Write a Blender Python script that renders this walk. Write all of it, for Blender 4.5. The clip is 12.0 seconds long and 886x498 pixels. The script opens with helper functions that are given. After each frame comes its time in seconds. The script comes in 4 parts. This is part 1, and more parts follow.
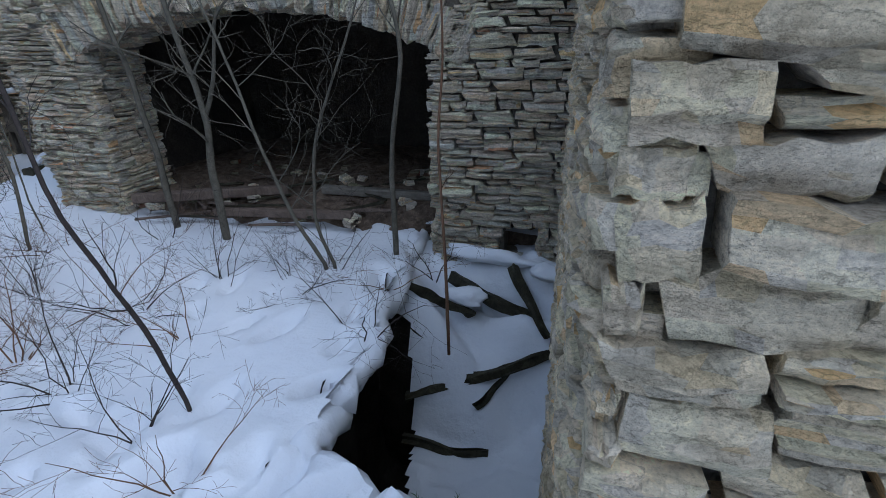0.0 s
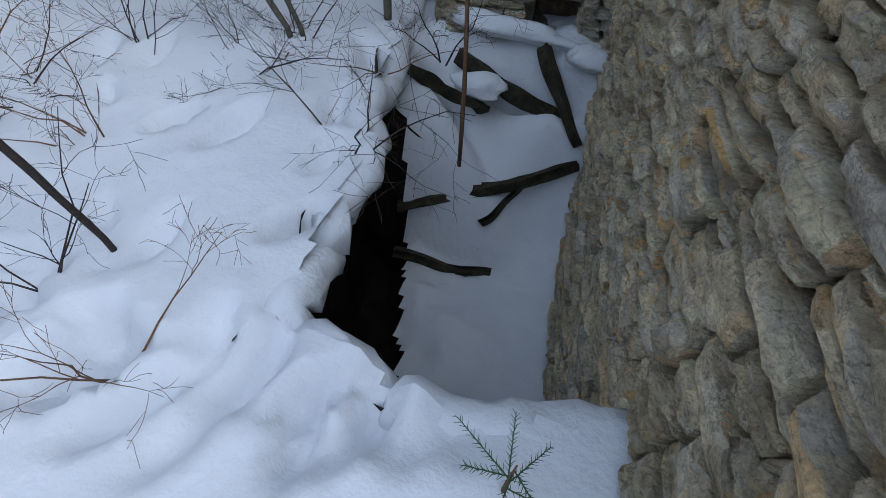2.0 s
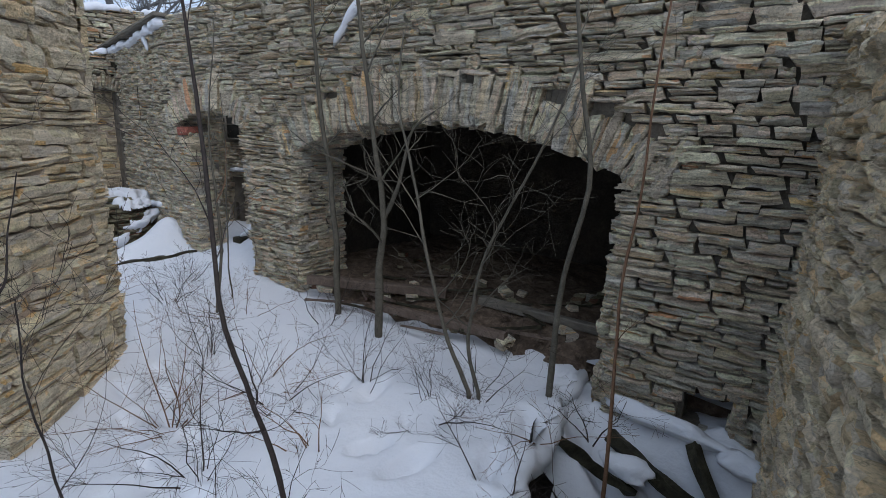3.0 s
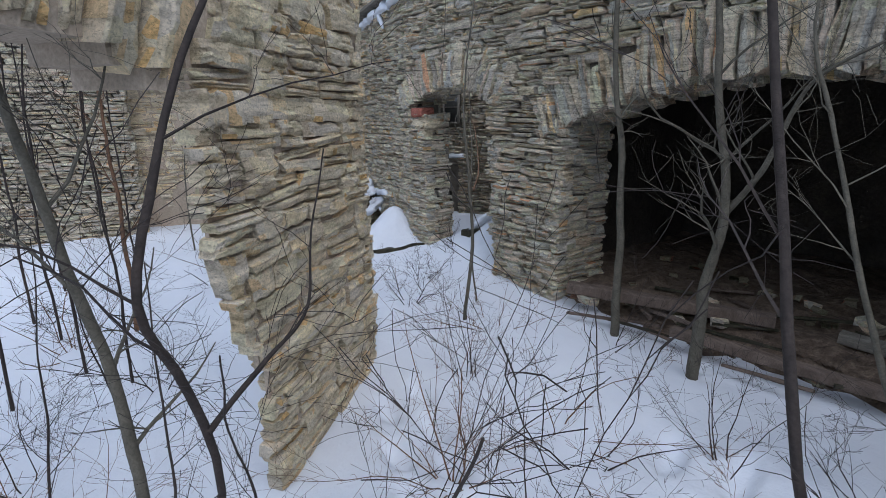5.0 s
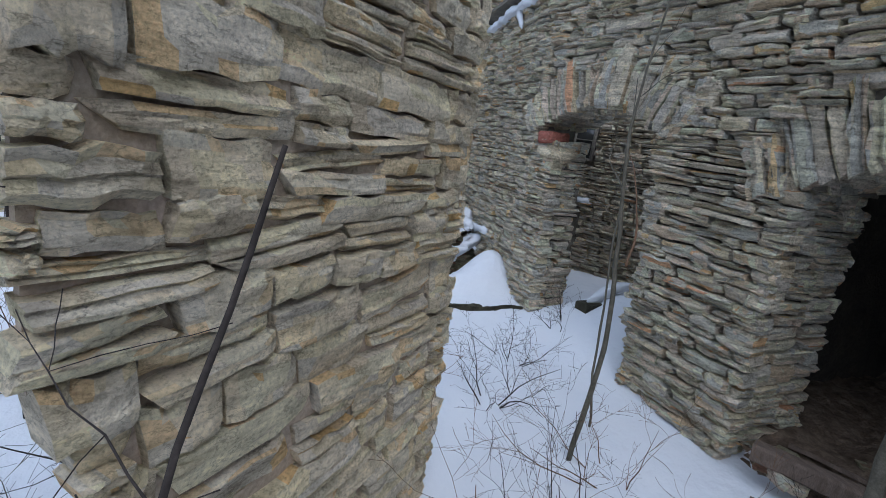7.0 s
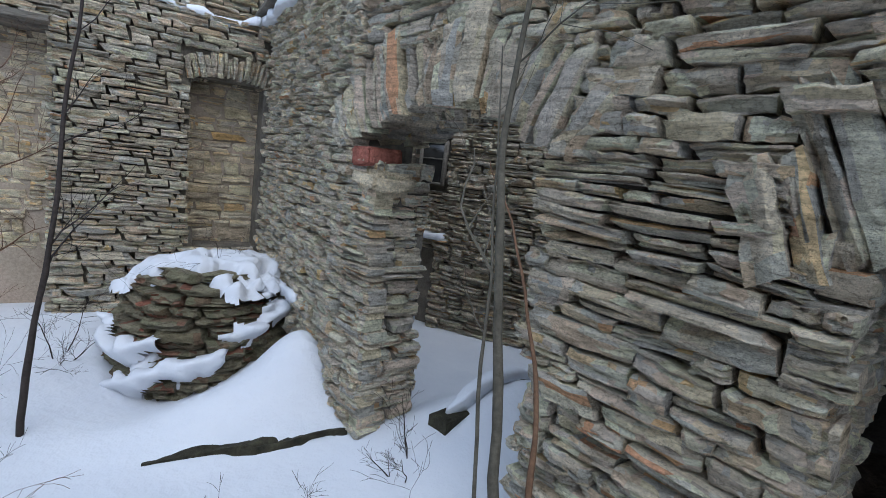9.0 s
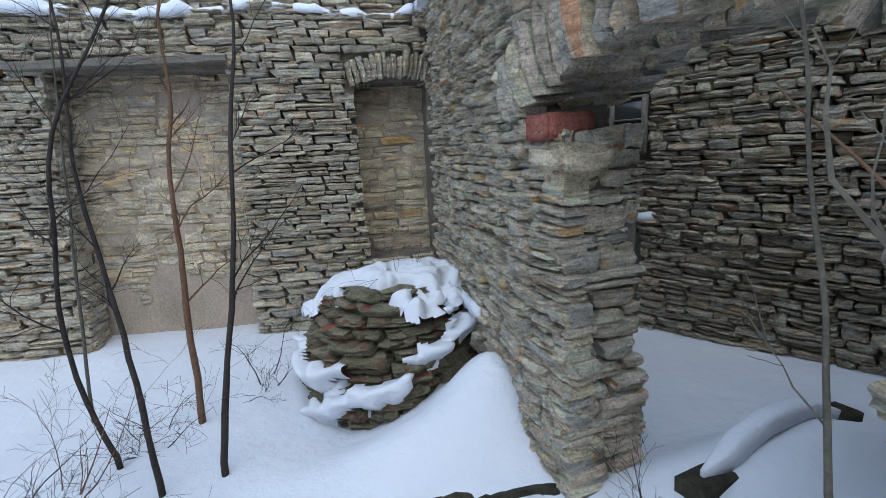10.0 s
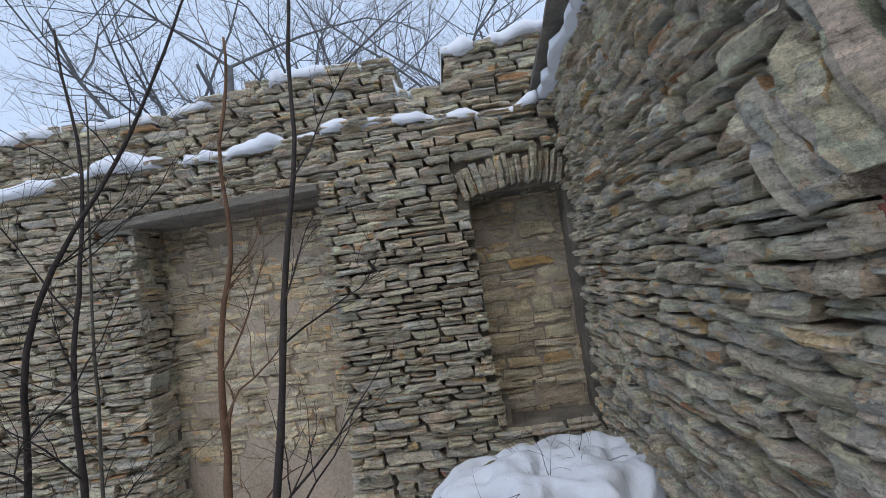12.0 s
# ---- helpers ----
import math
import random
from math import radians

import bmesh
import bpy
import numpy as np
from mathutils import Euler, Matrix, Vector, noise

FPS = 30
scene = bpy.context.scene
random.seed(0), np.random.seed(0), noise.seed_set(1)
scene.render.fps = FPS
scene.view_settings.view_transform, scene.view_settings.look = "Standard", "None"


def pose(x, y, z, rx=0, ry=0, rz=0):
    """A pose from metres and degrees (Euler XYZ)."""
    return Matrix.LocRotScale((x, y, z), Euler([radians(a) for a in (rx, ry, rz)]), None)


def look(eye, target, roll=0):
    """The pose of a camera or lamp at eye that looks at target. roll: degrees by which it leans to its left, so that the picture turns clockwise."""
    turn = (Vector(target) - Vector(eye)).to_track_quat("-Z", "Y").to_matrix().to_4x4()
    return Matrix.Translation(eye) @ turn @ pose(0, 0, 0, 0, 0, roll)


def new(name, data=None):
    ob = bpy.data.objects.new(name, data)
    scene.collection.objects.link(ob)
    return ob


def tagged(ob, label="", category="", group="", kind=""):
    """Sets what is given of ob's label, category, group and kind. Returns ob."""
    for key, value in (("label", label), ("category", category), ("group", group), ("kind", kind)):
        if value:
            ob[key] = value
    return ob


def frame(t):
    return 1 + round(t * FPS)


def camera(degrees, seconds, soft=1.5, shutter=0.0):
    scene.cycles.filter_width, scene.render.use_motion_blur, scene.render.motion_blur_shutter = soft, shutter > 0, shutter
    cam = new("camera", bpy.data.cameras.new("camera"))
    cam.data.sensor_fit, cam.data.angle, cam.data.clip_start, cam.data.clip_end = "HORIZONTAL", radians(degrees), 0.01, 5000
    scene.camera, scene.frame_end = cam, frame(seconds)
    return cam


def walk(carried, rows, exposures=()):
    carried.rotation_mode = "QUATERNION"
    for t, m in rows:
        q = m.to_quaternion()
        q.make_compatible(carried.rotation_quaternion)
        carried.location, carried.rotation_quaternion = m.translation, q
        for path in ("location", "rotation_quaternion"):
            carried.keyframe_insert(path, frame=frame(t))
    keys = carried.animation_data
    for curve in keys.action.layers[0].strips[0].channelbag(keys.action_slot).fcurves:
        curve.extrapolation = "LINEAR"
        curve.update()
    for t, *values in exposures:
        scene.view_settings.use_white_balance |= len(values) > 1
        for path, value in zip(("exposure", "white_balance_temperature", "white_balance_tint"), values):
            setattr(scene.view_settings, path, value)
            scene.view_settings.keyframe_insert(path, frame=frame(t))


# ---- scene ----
cam = camera(84.0, 12.0, soft=0.75)
PATH = [
    (0, 0.244, -2.243, 1.733, 65.70, 1.42, 24.27),
    (0.5, 0.071, -2.081, 1.653, 56.26, 1.25, 21.49),
    (1, -0.071, -1.955, 1.584, 52.12, 0.10, 20.57),
    (1.5, -0.116, -1.800, 1.488, 46.56, -2.60, 21.04),
    (2, -0.205, -1.741, 1.469, 39.72, -2.98, 22.84),
    (2.5, -0.157, -1.798, 1.556, 54.71, -3.95, 31.84),
    (3, -0.001, -1.994, 1.850, 76.26, -2.11, 43.71),
    (3.5, -0.162, -2.180, 1.836, 75.38, -3.40, 55.10),
    (3.7, -0.309, -2.229, 1.806, 74.74, -3.13, 57.35),
    (5.3, -1.382, -2.037, 1.699, 74.80, 0.66, 62.56),
    (5.5, -1.473, -1.970, 1.706, 74.69, 0.91, 63.01),
    (6, -1.667, -1.836, 1.702, 73.97, 2.07, 66.64),
    (6.5, -2.005, -1.744, 1.666, 75.02, -0.80, 70.79),
    (6.7, -2.140, -1.730, 1.640, 75.95, -3.29, 72.46),
    (8.3, -3.393, -1.168, 1.607, 79.13, -23.89, 81.76),
    (8.5, -3.485, -1.026, 1.650, 80.73, -19.86, 75.96),
    (9, -3.644, -0.849, 1.695, 81.15, -7.19, 59.18),
    (9.5, -3.872, -0.676, 1.664, 77.20, 0.40, 60.08),
    (10, -4.185, -0.638, 1.666, 78.61, 2.86, 79.31),
    (10.5, -4.568, -0.599, 1.721, 86.07, 4.13, 80.06),
    (11, -4.630, -0.638, 1.833, 94.48, 5.26, 78.33),
    (11.5, -4.921, -0.677, 1.775, 94.79, 8.13, 85.61),
    (12, -5.199, -0.548, 1.741, 93.29, 8.30, 94.50),
]
EXPOSURES = ((0, -0.08, 5200, 10), (0.5, 0.02, 5400, 9), (1.0, 0.12, 5450, 8), (2.0, 0.0, 5550, 9), (2.5, -0.05, 5800, 10), (3.0, -0.1, 5850, 11), (3.5, 0.03, 5800, 12), (5.5, 0.06, 5600, 12), (6.5, 0.06, 5500, 11), (8.5, 0.14, 5550, 9), (9.5, 0.27, 5600, 10), (10.0, 0.22, 5450, 8), (10.5, 0.21, 5600, 8), (11.0, 0.15, 6050, 12), (11.5, 0.10, 6000, 11), (12, -0.05, 5850, 11))
walk(cam, [(r[0], pose(*r[1:])) for r in PATH], EXPOSURES)

# ---- light: an overcast winter sky ----
world = bpy.data.worlds.new("world")
scene.world = world
world.use_nodes = True
wn, wl = world.node_tree.nodes, world.node_tree.links
bg = wn["Background"]
sky = wn.new("ShaderNodeTexSky")
sky.sky_type, sky.sun_disc = "NISHITA", False
sky.sun_elevation, sky.sun_rotation = radians(50), radians(93)
sky.air_density, sky.dust_density, sky.ozone_density = 1.0, 6.0, 1.0
mixw = wn.new("ShaderNodeMixRGB")
mixw.inputs[0].default_value = 0.75
mixw.inputs[2].default_value = (6.2, 7.05, 8.3, 1)
wl.new(sky.outputs[0], mixw.inputs[1])
wl.new(mixw.outputs[0], bg.inputs[0])
bg.inputs[1].default_value = 0.132
sun_data = bpy.data.lights.new("sun", "SUN")
sun_data.energy, sun_data.angle, sun_data.color = 0.95, radians(75), (1.0, 0.98, 0.95)
sun = new("sun", sun_data)
sun.matrix_world = look((4.5, -2.2, 12), (-3, 0, 0))


# ---- materials ----
def mat(name):
    m = bpy.data.materials.new(name)
    m.use_nodes = True
    n = m.node_tree.nodes
    return m, n, m.node_tree.links, n["Principled BSDF"]


def texpos(n, l, scale):
    g = n.new("ShaderNodeNewGeometry")
    mp = n.new("ShaderNodeMapping")
    mp.inputs["Scale"].default_value = scale
    l.new(g.outputs["Position"], mp.inputs[0])
    return mp.outputs[0], g


def noise_tex(n, l, vec, scale, detail=4, rough=0.6):
    t = n.new("ShaderNodeTexNoise")
    t.inputs["Scale"].default_value, t.inputs["Detail"].default_value, t.inputs["Roughness"].default_value = scale, detail, rough
    l.new(vec, t.inputs["Vector"])
    return t.outputs[0]


def ramp(n, l, fac, stops, mode="LINEAR"):
    r = n.new("ShaderNodeValToRGB")
    r.color_ramp.interpolation = mode
    e = r.color_ramp.elements
    while len(e) < len(stops):
        e.new(0.5)
    for k, (p, c) in zip(e, stops):
        k.position, k.color = p, (*c, 1)
    l.new(fac, r.inputs[0])
    return r.outputs[0]


def math_node(n, l, op, a, b):
    m = n.new("ShaderNodeMath")
    m.operation = op
    for k, v in enumerate((a, b)):
        if isinstance(v, (int, float)):
            m.inputs[k].default_value = v
        else:
            l.new(v, m.inputs[k])
    return m.outputs[0]


def mix_col(n, l, fac, a, b, mode="MIX"):
    m = n.new("ShaderNodeMixRGB")
    m.blend_type = mode
    for k, v in enumerate((fac, a, b)):
        if isinstance(v, (int, float)):
            m.inputs[k].default_value = v
        elif isinstance(v, tuple):
            m.inputs[k].default_value = (*v, 1)
        else:
            l.new(v, m.inputs[k])
    return m.outputs[0]


def bump(n, l, height, strength, dist, bsdf, prev=None):
    b = n.new("ShaderNodeBump")
    b.inputs["Strength"].default_value, b.inputs["Distance"].default_value = strength, dist
    l.new(height, b.inputs["Height"])
    if prev is not None:
        l.new(prev, b.inputs["Normal"])
    l.new(b.outputs[0], bsdf.inputs["Normal"])
    return b.outputs[0]


def stone_material(name, stops, strata=(4, 4, 30), dirt=(0.1, 0.092, 0.075)):
    m, n, l, b = mat(name)
    info = n.new("ShaderNodeObjectInfo")
    v1, g = texpos(n, l, strata)
    rnd = math_node(n, l, "FRACT", math_node(n, l, "ADD", info.outputs["Random"], g.outputs["Random Per Island"]), 0)
    base = ramp(n, l, rnd, stops)
    v2, _ = texpos(n, l, (1, 1, 1))
    layers = noise_tex(n, l, v1, 1.6, 5, 0.65)
    grain = noise_tex(n, l, v2, 90, 5, 0.7)
    blot = noise_tex(n, l, v2, 7, 4, 0.6)
    c = mix_col(n, l, 1.0, base, ramp(n, l, layers, [(0.27, (0.36, 0.34, 0.31)), (0.42, (0.82, 0.81, 0.79)), (0.55, (1.08, 1.08, 1.08)), (0.72, (1.45, 1.44, 1.42))]), "MULTIPLY")
    c = mix_col(n, l, 0.5, c, ramp(n, l, grain, [(0.34, (0.4, 0.38, 0.36)), (0.46, (0.95, 0.95, 0.95)), (0.66, (1.4, 1.4, 1.4))]), "MULTIPLY")
    v3, _ = texpos(n, l, (3, 3, 7))
    line = math_node(n, l, "ABSOLUTE", math_node(n, l, "SUBTRACT", noise_tex(n, l, v3, 2.4, 5, 0.6), 0.5), 0)
    crack = ramp(n, l, line, [(0.0, (0.3, 0.28, 0.25)), (0.014, (1, 1, 1))])
    c = mix_col(n, l, 0.45, c, crack, "MULTIPLY")
    stain = ramp(n, l, blot, [(0.56, (0, 0, 0)), (0.72, (1, 1, 1))])
    c = mix_col(n, l, math_node(n, l, "MULTIPLY", stain, 0.38), c, dirt)
    l.new(c, b.inputs["Base Color"])
    b.inputs["Roughness"].default_value = 0.92
    b.inputs["Specular IOR Level"].default_value = 0.2
    p = bump(n, l, layers, 1.0, 0.045, b)
    p = bump(n, l, crack, 0.5, 0.012, b, p)
    p = bump(n, l, noise_tex(n, l, v2, 24, 8, 0.7), 0.9, 0.03, b, p)
    p = bump(n, l, noise_tex(n, l, v2, 62, 8, 0.7), 0.8, 0.014, b, p)
    bump(n, l, grain, 0.6, 0.008, b, p)
    return m


GREYS = [(0.0, (0.27, 0.25, 0.22)), (0.14, (0.37, 0.33, 0.27)), (0.28, (0.25, 0.255, 0.25)), (0.42, (0.42, 0.37, 0.29)), (0.54, (0.33, 0.29, 0.25)),
         (0.66, (0.29, 0.295, 0.285)), (0.78, (0.40, 0.345, 0.26)), (0.88, (0.32, 0.265, 0.20)), (0.95, (0.36, 0.31, 0.27)), (0.985, (0.42, 0.28, 0.15)), (1.0, (0.34, 0.20, 0.13))]
GREYS = [(p, tuple(min(c * k, 0.72) for c, k in zip(col, (2.02, 1.89, 1.69)))) for p, col in GREYS]
DARKER = [(p, tuple(c * 0.9 for c in col)) for p, col in GREYS]
PALE = [(0.0, (0.36, 0.335, 0.28)), (0.25, (0.43, 0.38, 0.30)), (0.5, (0.35, 0.345, 0.32)), (0.75, (0.46, 0.40, 0.31)), (0.96, (0.41, 0.33, 0.22)), (1.0, (0.45, 0.3, 0.15))]
PALE = [(p, tuple(min(c * k, 0.74) for c, k in zip(col, (1.84, 1.64, 1.40)))) for p, col in PALE]
BROWN = [(0.0, (0.22, 0.19, 0.13)), (0.4, (0.27, 0.24, 0.16)), (0.7, (0.21, 0.20, 0.12)), (0.90, (0.22, 0.14, 0.09)), (1.0, (0.27, 0.11, 0.07))]
STONE = stone_material("limestone", GREYS)
STONE_PALE = stone_material("pale_limestone", PALE, (3, 3, 13))
STONE_INNER = stone_material("weathered_limestone", DARKER)
STONE_BROWN = stone_material("brown_rubble", BROWN)
BRICK = stone_material("red_brick", [(0.0, (0.40, 0.13, 0.09)), (1.0, (0.46, 0.21, 0.16))], (3, 3, 3))


def simple(name, stops, scale=4, fine=60, rough=0.9, bump_d=0.02, stretch=(1, 1, 1)):
    m, n, l, b = mat(name)
    v, _ = texpos(n, l, stretch)
    a = noise_tex(n, l, v, scale, 6, 0.65)
    f = noise_tex(n, l, v, fine, 4, 0.65)
    c = mix_col(n, l, 0.55, ramp(n, l, a, stops), ramp(n, l, f, [(0.3, (0.45, 0.45, 0.45)), (0.65, (1.15, 1.15, 1.15))]), "MULTIPLY")
    l.new(c, b.inputs["Base Color"])
    b.inputs["Roughness"].default_value = rough
    b.inputs["Specular IOR Level"].default_value = 0.2
    p = bump(n, l, a, 0.6, bump_d * 2, b)
    bump(n, l, f, 0.6, bump_d * 0.5, b, p)
    return m


MORTAR = simple("lime_mortar", [(0.3, (0.13, 0.115, 0.095)), (0.55, (0.22, 0.195, 0.155)), (0.75, (0.36, 0.31, 0.24))], 6, 80)
PLASTER = simple("earth_plaster", [(0.3, (0.33, 0.27, 0.20)), (0.5, (0.42, 0.345, 0.26)), (0.7, (0.46, 0.36, 0.28))], 3, 70)
# earth colour taken down to near black to hold the shade in the trench
EARTH_SHADED = simple("shaded_earth", [(0.3, (0.012, 0.011, 0.009)), (0.6, (0.035, 0.03, 0.024)), (0.8, (0.05, 0.045, 0.035))], 8, 50, 0.95, 0.03)
# near-black so that the colour carries the shade inside the arch chamber
STONE_SHADED = simple("shaded_stone", [(0.3, (0.03, 0.027, 0.023)), (0.6, (0.06, 0.05, 0.04)), (0.8, (0.10, 0.085, 0.065))], 5, 40)
LITTER = simple("leaf_litter", [(0.3, (0.06, 0.042, 0.03)), (0.5, (0.13, 0.095, 0.068)), (0.62, (0.20, 0.15, 0.105)), (0.75, (0.10, 0.07, 0.045))], 14, 90, 0.95, 0.03)
BARK_GREY = simple("grey_bark", [(0.3, (0.075, 0.068, 0.052)), (0.6, (0.125, 0.113, 0.086)), (0.8, (0.17, 0.155, 0.12))], 18, 120, 0.85, 0.004)
BARK_DARK = simple("dark_bark", [(0.3, (0.028, 0.023, 0.02)), (0.7, (0.06, 0.047, 0.04))], 25, 120, 0.8, 0.004)
BARK_BROWN = simple("brown_bark", [(0.3, (0.11, 0.062, 0.035)), (0.7, (0.19, 0.11, 0.065))], 25, 120, 0.8, 0.004)
BARK_FAR = simple("hoar_grey_bark", [(0.3, (0.10, 0.10, 0.098)), (0.7, (0.17, 0.17, 0.17))], 10, 60, 0.9, 0.004)
WOOD_OLD = simple("weathered_wood", [(0.3, (0.13, 0.115, 0.095)), (0.6, (0.21, 0.19, 0.155)), (0.8, (0.28, 0.25, 0.21))], 12, 90, 0.9, 0.008, (1, 1, 6))
WOOD_BROWN = simple("brown_timber", [(0.3, (0.10, 0.075, 0.058)), (0.7, (0.19, 0.145, 0.115))], 9, 90, 0.9, 0.008, (1, 6, 1))
WOOD_WET = simple("wet_dark_wood", [(0.3, (0.02, 0.019, 0.012)), (0.55, (0.05, 0.045, 0.028)), (0.75, (0.09, 0.085, 0.05))], 14, 70, 0.8, 0.014)
DARK_GLASS, _n, _l, _b = mat("dirty_glass")
_b.inputs["Base Color"].default_value, _b.inputs["Roughness"].default_value = (0.03, 0.03, 0.028, 1), 0.15
NEEDLE = simple("spruce_needle", [(0.3, (0.035, 0.075, 0.03)), (0.7, (0.07, 0.12, 0.05))], 30, 90, 0.7, 0.002)


def snow_material():
    m, n, l, b = mat("snow")
    v, _ = texpos(n, l, (1, 1, 1))
    a, f = noise_tex(n, l, v, 2.2, 4), noise_tex(n, l, v, 140, 3)
    mid = noise_tex(n, l, v, 11, 4)
    l.new(ramp(n, l, a, [(0.3, (0.66, 0.68, 0.72)), (0.7, (0.72, 0.735, 0.76))]), b.inputs["Base Color"])
    b.inputs["Roughness"].default_value = 0.7
    b.inputs["Specular IOR Level"].default_value = 0.25
    p = bump(n, l, mid, 0.28, 0.06, b)
    bump(n, l, f, 0.25, 0.004, b, p)
    return m


SNOW = snow_material()


# ---- mesh helpers ----
def mesh_ob(name, verts, faces, material, parent=None, label="", smooth=False):
    me = bpy.data.meshes.new(name)
    me.from_pydata([tuple(v) for v in verts], [], faces)
    me.materials.append(material)
    if smooth:
        me.shade_smooth()
    me.update()
    ob = new(name, me)
    if parent is not None:
        ob.parent = parent
    if label:
        tagged(ob, label)
    return ob


def part(name, bm, material, parent, label=""):
    me = bpy.data.meshes.new(name)
    bm.to_mesh(me)
    bm.free()
    me.materials.append(material)
    me.shade_smooth()
    ob = new(name, me)
    ob.parent = parent
    if label:
        tagged(ob, label)
    return ob


def wobble(p, scale, amount):
    q = Vector(p) * scale
    return Vector(p) + noise.noise_vector(q) * amount


def tube(points, radii, sides=6, jitter=0.0):
    """Verts and faces of a tapered tube along points."""
    pts = [Vector(p) for p in points]
    verts, faces = [], []
    for i, p in enumerate(pts):
        d = (pts[min(i + 1, len(pts) - 1)] - pts[max(i - 1, 0)]).normalized()
        a = d.cross(Vector((0.3, 0.9, 0.31))).normalized()
        c = d.cross(a)
        for k in range(sides):
            w = 2 * math.pi * k / sides
            r = radii[i] * (1 + jitter * noise.noise(p * 9 + Vector((k * 3.1, 0, 0))))
            verts.append(p + (a * math.cos(w) + c * math.sin(w)) * r)
    for i in range(len(pts) - 1):
        for k in range(sides):
            j = (k + 1) % sides
            faces.append((i * sides + k, i * sides + j, (i + 1) * sides + j, (i + 1) * sides + k))
    faces.append(tuple(range(sides))[::-1])
    faces.append(tuple((len(pts) - 1) * sides + k for k in range(sides)))
    return verts, faces


def join(pieces):
    verts, faces = [], []
    for v, f in pieces:
        k = len(verts)
        verts.extend(v)
        faces.extend(tuple(i + k for i in g) for g in f)
    return verts, faces


# ---- stones: rough split blocks, proud of the mortar ----
def stone_template(seed, nx=6, nz=5):
    """A split slab: an uneven outline, and a front broken into thin ledges along its bedding."""
    r = random.Random(seed)
    verts, faces = [], []
    left, right = r.uniform(-0.08, 0.16), r.uniform(-0.08, 0.16)
    slope = r.uniform(-0.1, 0.1)
    tops = [r.uniform(-0.14, 0.06) for _ in range(nx + 1)]
    lows = [r.uniform(-0.06, 0.13) for _ in range(nx + 1)]
    tilt = r.uniform(-0.2, 0.2)
    rows = sorted([0, 1] + [min(max(k / nz + r.uniform(-0.09, 0.09), 0.06), 0.94) for k in range(1, nz)])
    ledge = [r.choice((0.0, 0.03, 0.09, 0.15, -0.02)) * (0.25 if seed % 2 else 1) for _ in range(nz + 1)]
    chip = r.randrange(nx + 1)
    for j, w in enumerate(rows):
        for i in range(nx + 1):
            u = i / nx
            x = -0.5 + u + (left * (1 - u) * (1 - w) - right * u * w) + (r.uniform(-0.05, 0.05) if 0 < i < nx else 0)
            lo, hi = -0.5 + lows[i], 0.5 + tops[i]
            z = lo + (hi - lo) * w + slope * (u - 0.5) * 0.5
            edge = (i in (0, nx)) * 0.09 + (j in (0, nz)) * 0.07
            y = -0.5 + edge + ledge[j] + r.uniform(-0.05, 0.06) + tilt * (w - 0.5) + (0.14 if i == chip and j >= nz - 1 else 0)
            verts.append((x, y, z))
    k = lambda i, j: j * (nx + 1) + i
    for j in range(nz):
        for i in range(nx):
            faces.append((k(i, j), k(i + 1, j), k(i + 1, j + 1), k(i, j + 1)))
    ring = [k(i, 0) for i in range(nx + 1)] + [k(nx, j) for j in range(1, nz + 1)] + [k(i, nz) for i in range(nx - 1, -1, -1)] + [k(0, j) for j in range(nz - 1, 0, -1)]
    back = len(verts)
    for q in ring:
        x, y, z = verts[q]
        verts.append((x * 0.94, 0.5, z * 0.92))
    m = len(ring)
    for q in range(m):
        faces.append((ring[q], back + q, back + (q + 1) % m, ring[(q + 1) % m]))
    return verts, faces


TEMPLATES = [stone_template(100 + k) for k in range(36)]
TEMPLATE_ARRAYS = [np.array(v) for v, _ in TEMPLATES]
STONE_MESHES = {}


def stone_mesh(k, material):
    if (k, material.name) not in STONE_MESHES:
        me = bpy.data.meshes.new("stone")
        me.from_pydata(TEMPLATES[k][0], [], TEMPLATES[k][1])
        me.materials.append(material)
        me.shade_smooth()
        me.set_sharp_from_angle(angle=radians(21))
        STONE_MESHES[k, material.name] = me
    return STONE_MESHES[k, material.name]


def block(o, u, n, s, z, length, depth, height, front, twist, k):
    """A stone's pose: its front stands `front` proud of the face through o along u, whose outward side is n."""
    ux, uy = u
    m = Matrix(((ux * length, -n[0] * depth, 0, 0), (uy * length, -n[1] * depth, 0, 0), (0, 0, height, 0), (0, 0, 0, 1)))
    at = Vector((o[0] + ux * s + n[0] * (front - depth / 2), o[1] + uy * s + n[1] * (front - depth / 2), z))
    turn = Matrix.Rotation(twist, 4, Vector((n[0], n[1], 0)))
    return Matrix.Translation(at) @ turn @ m, k


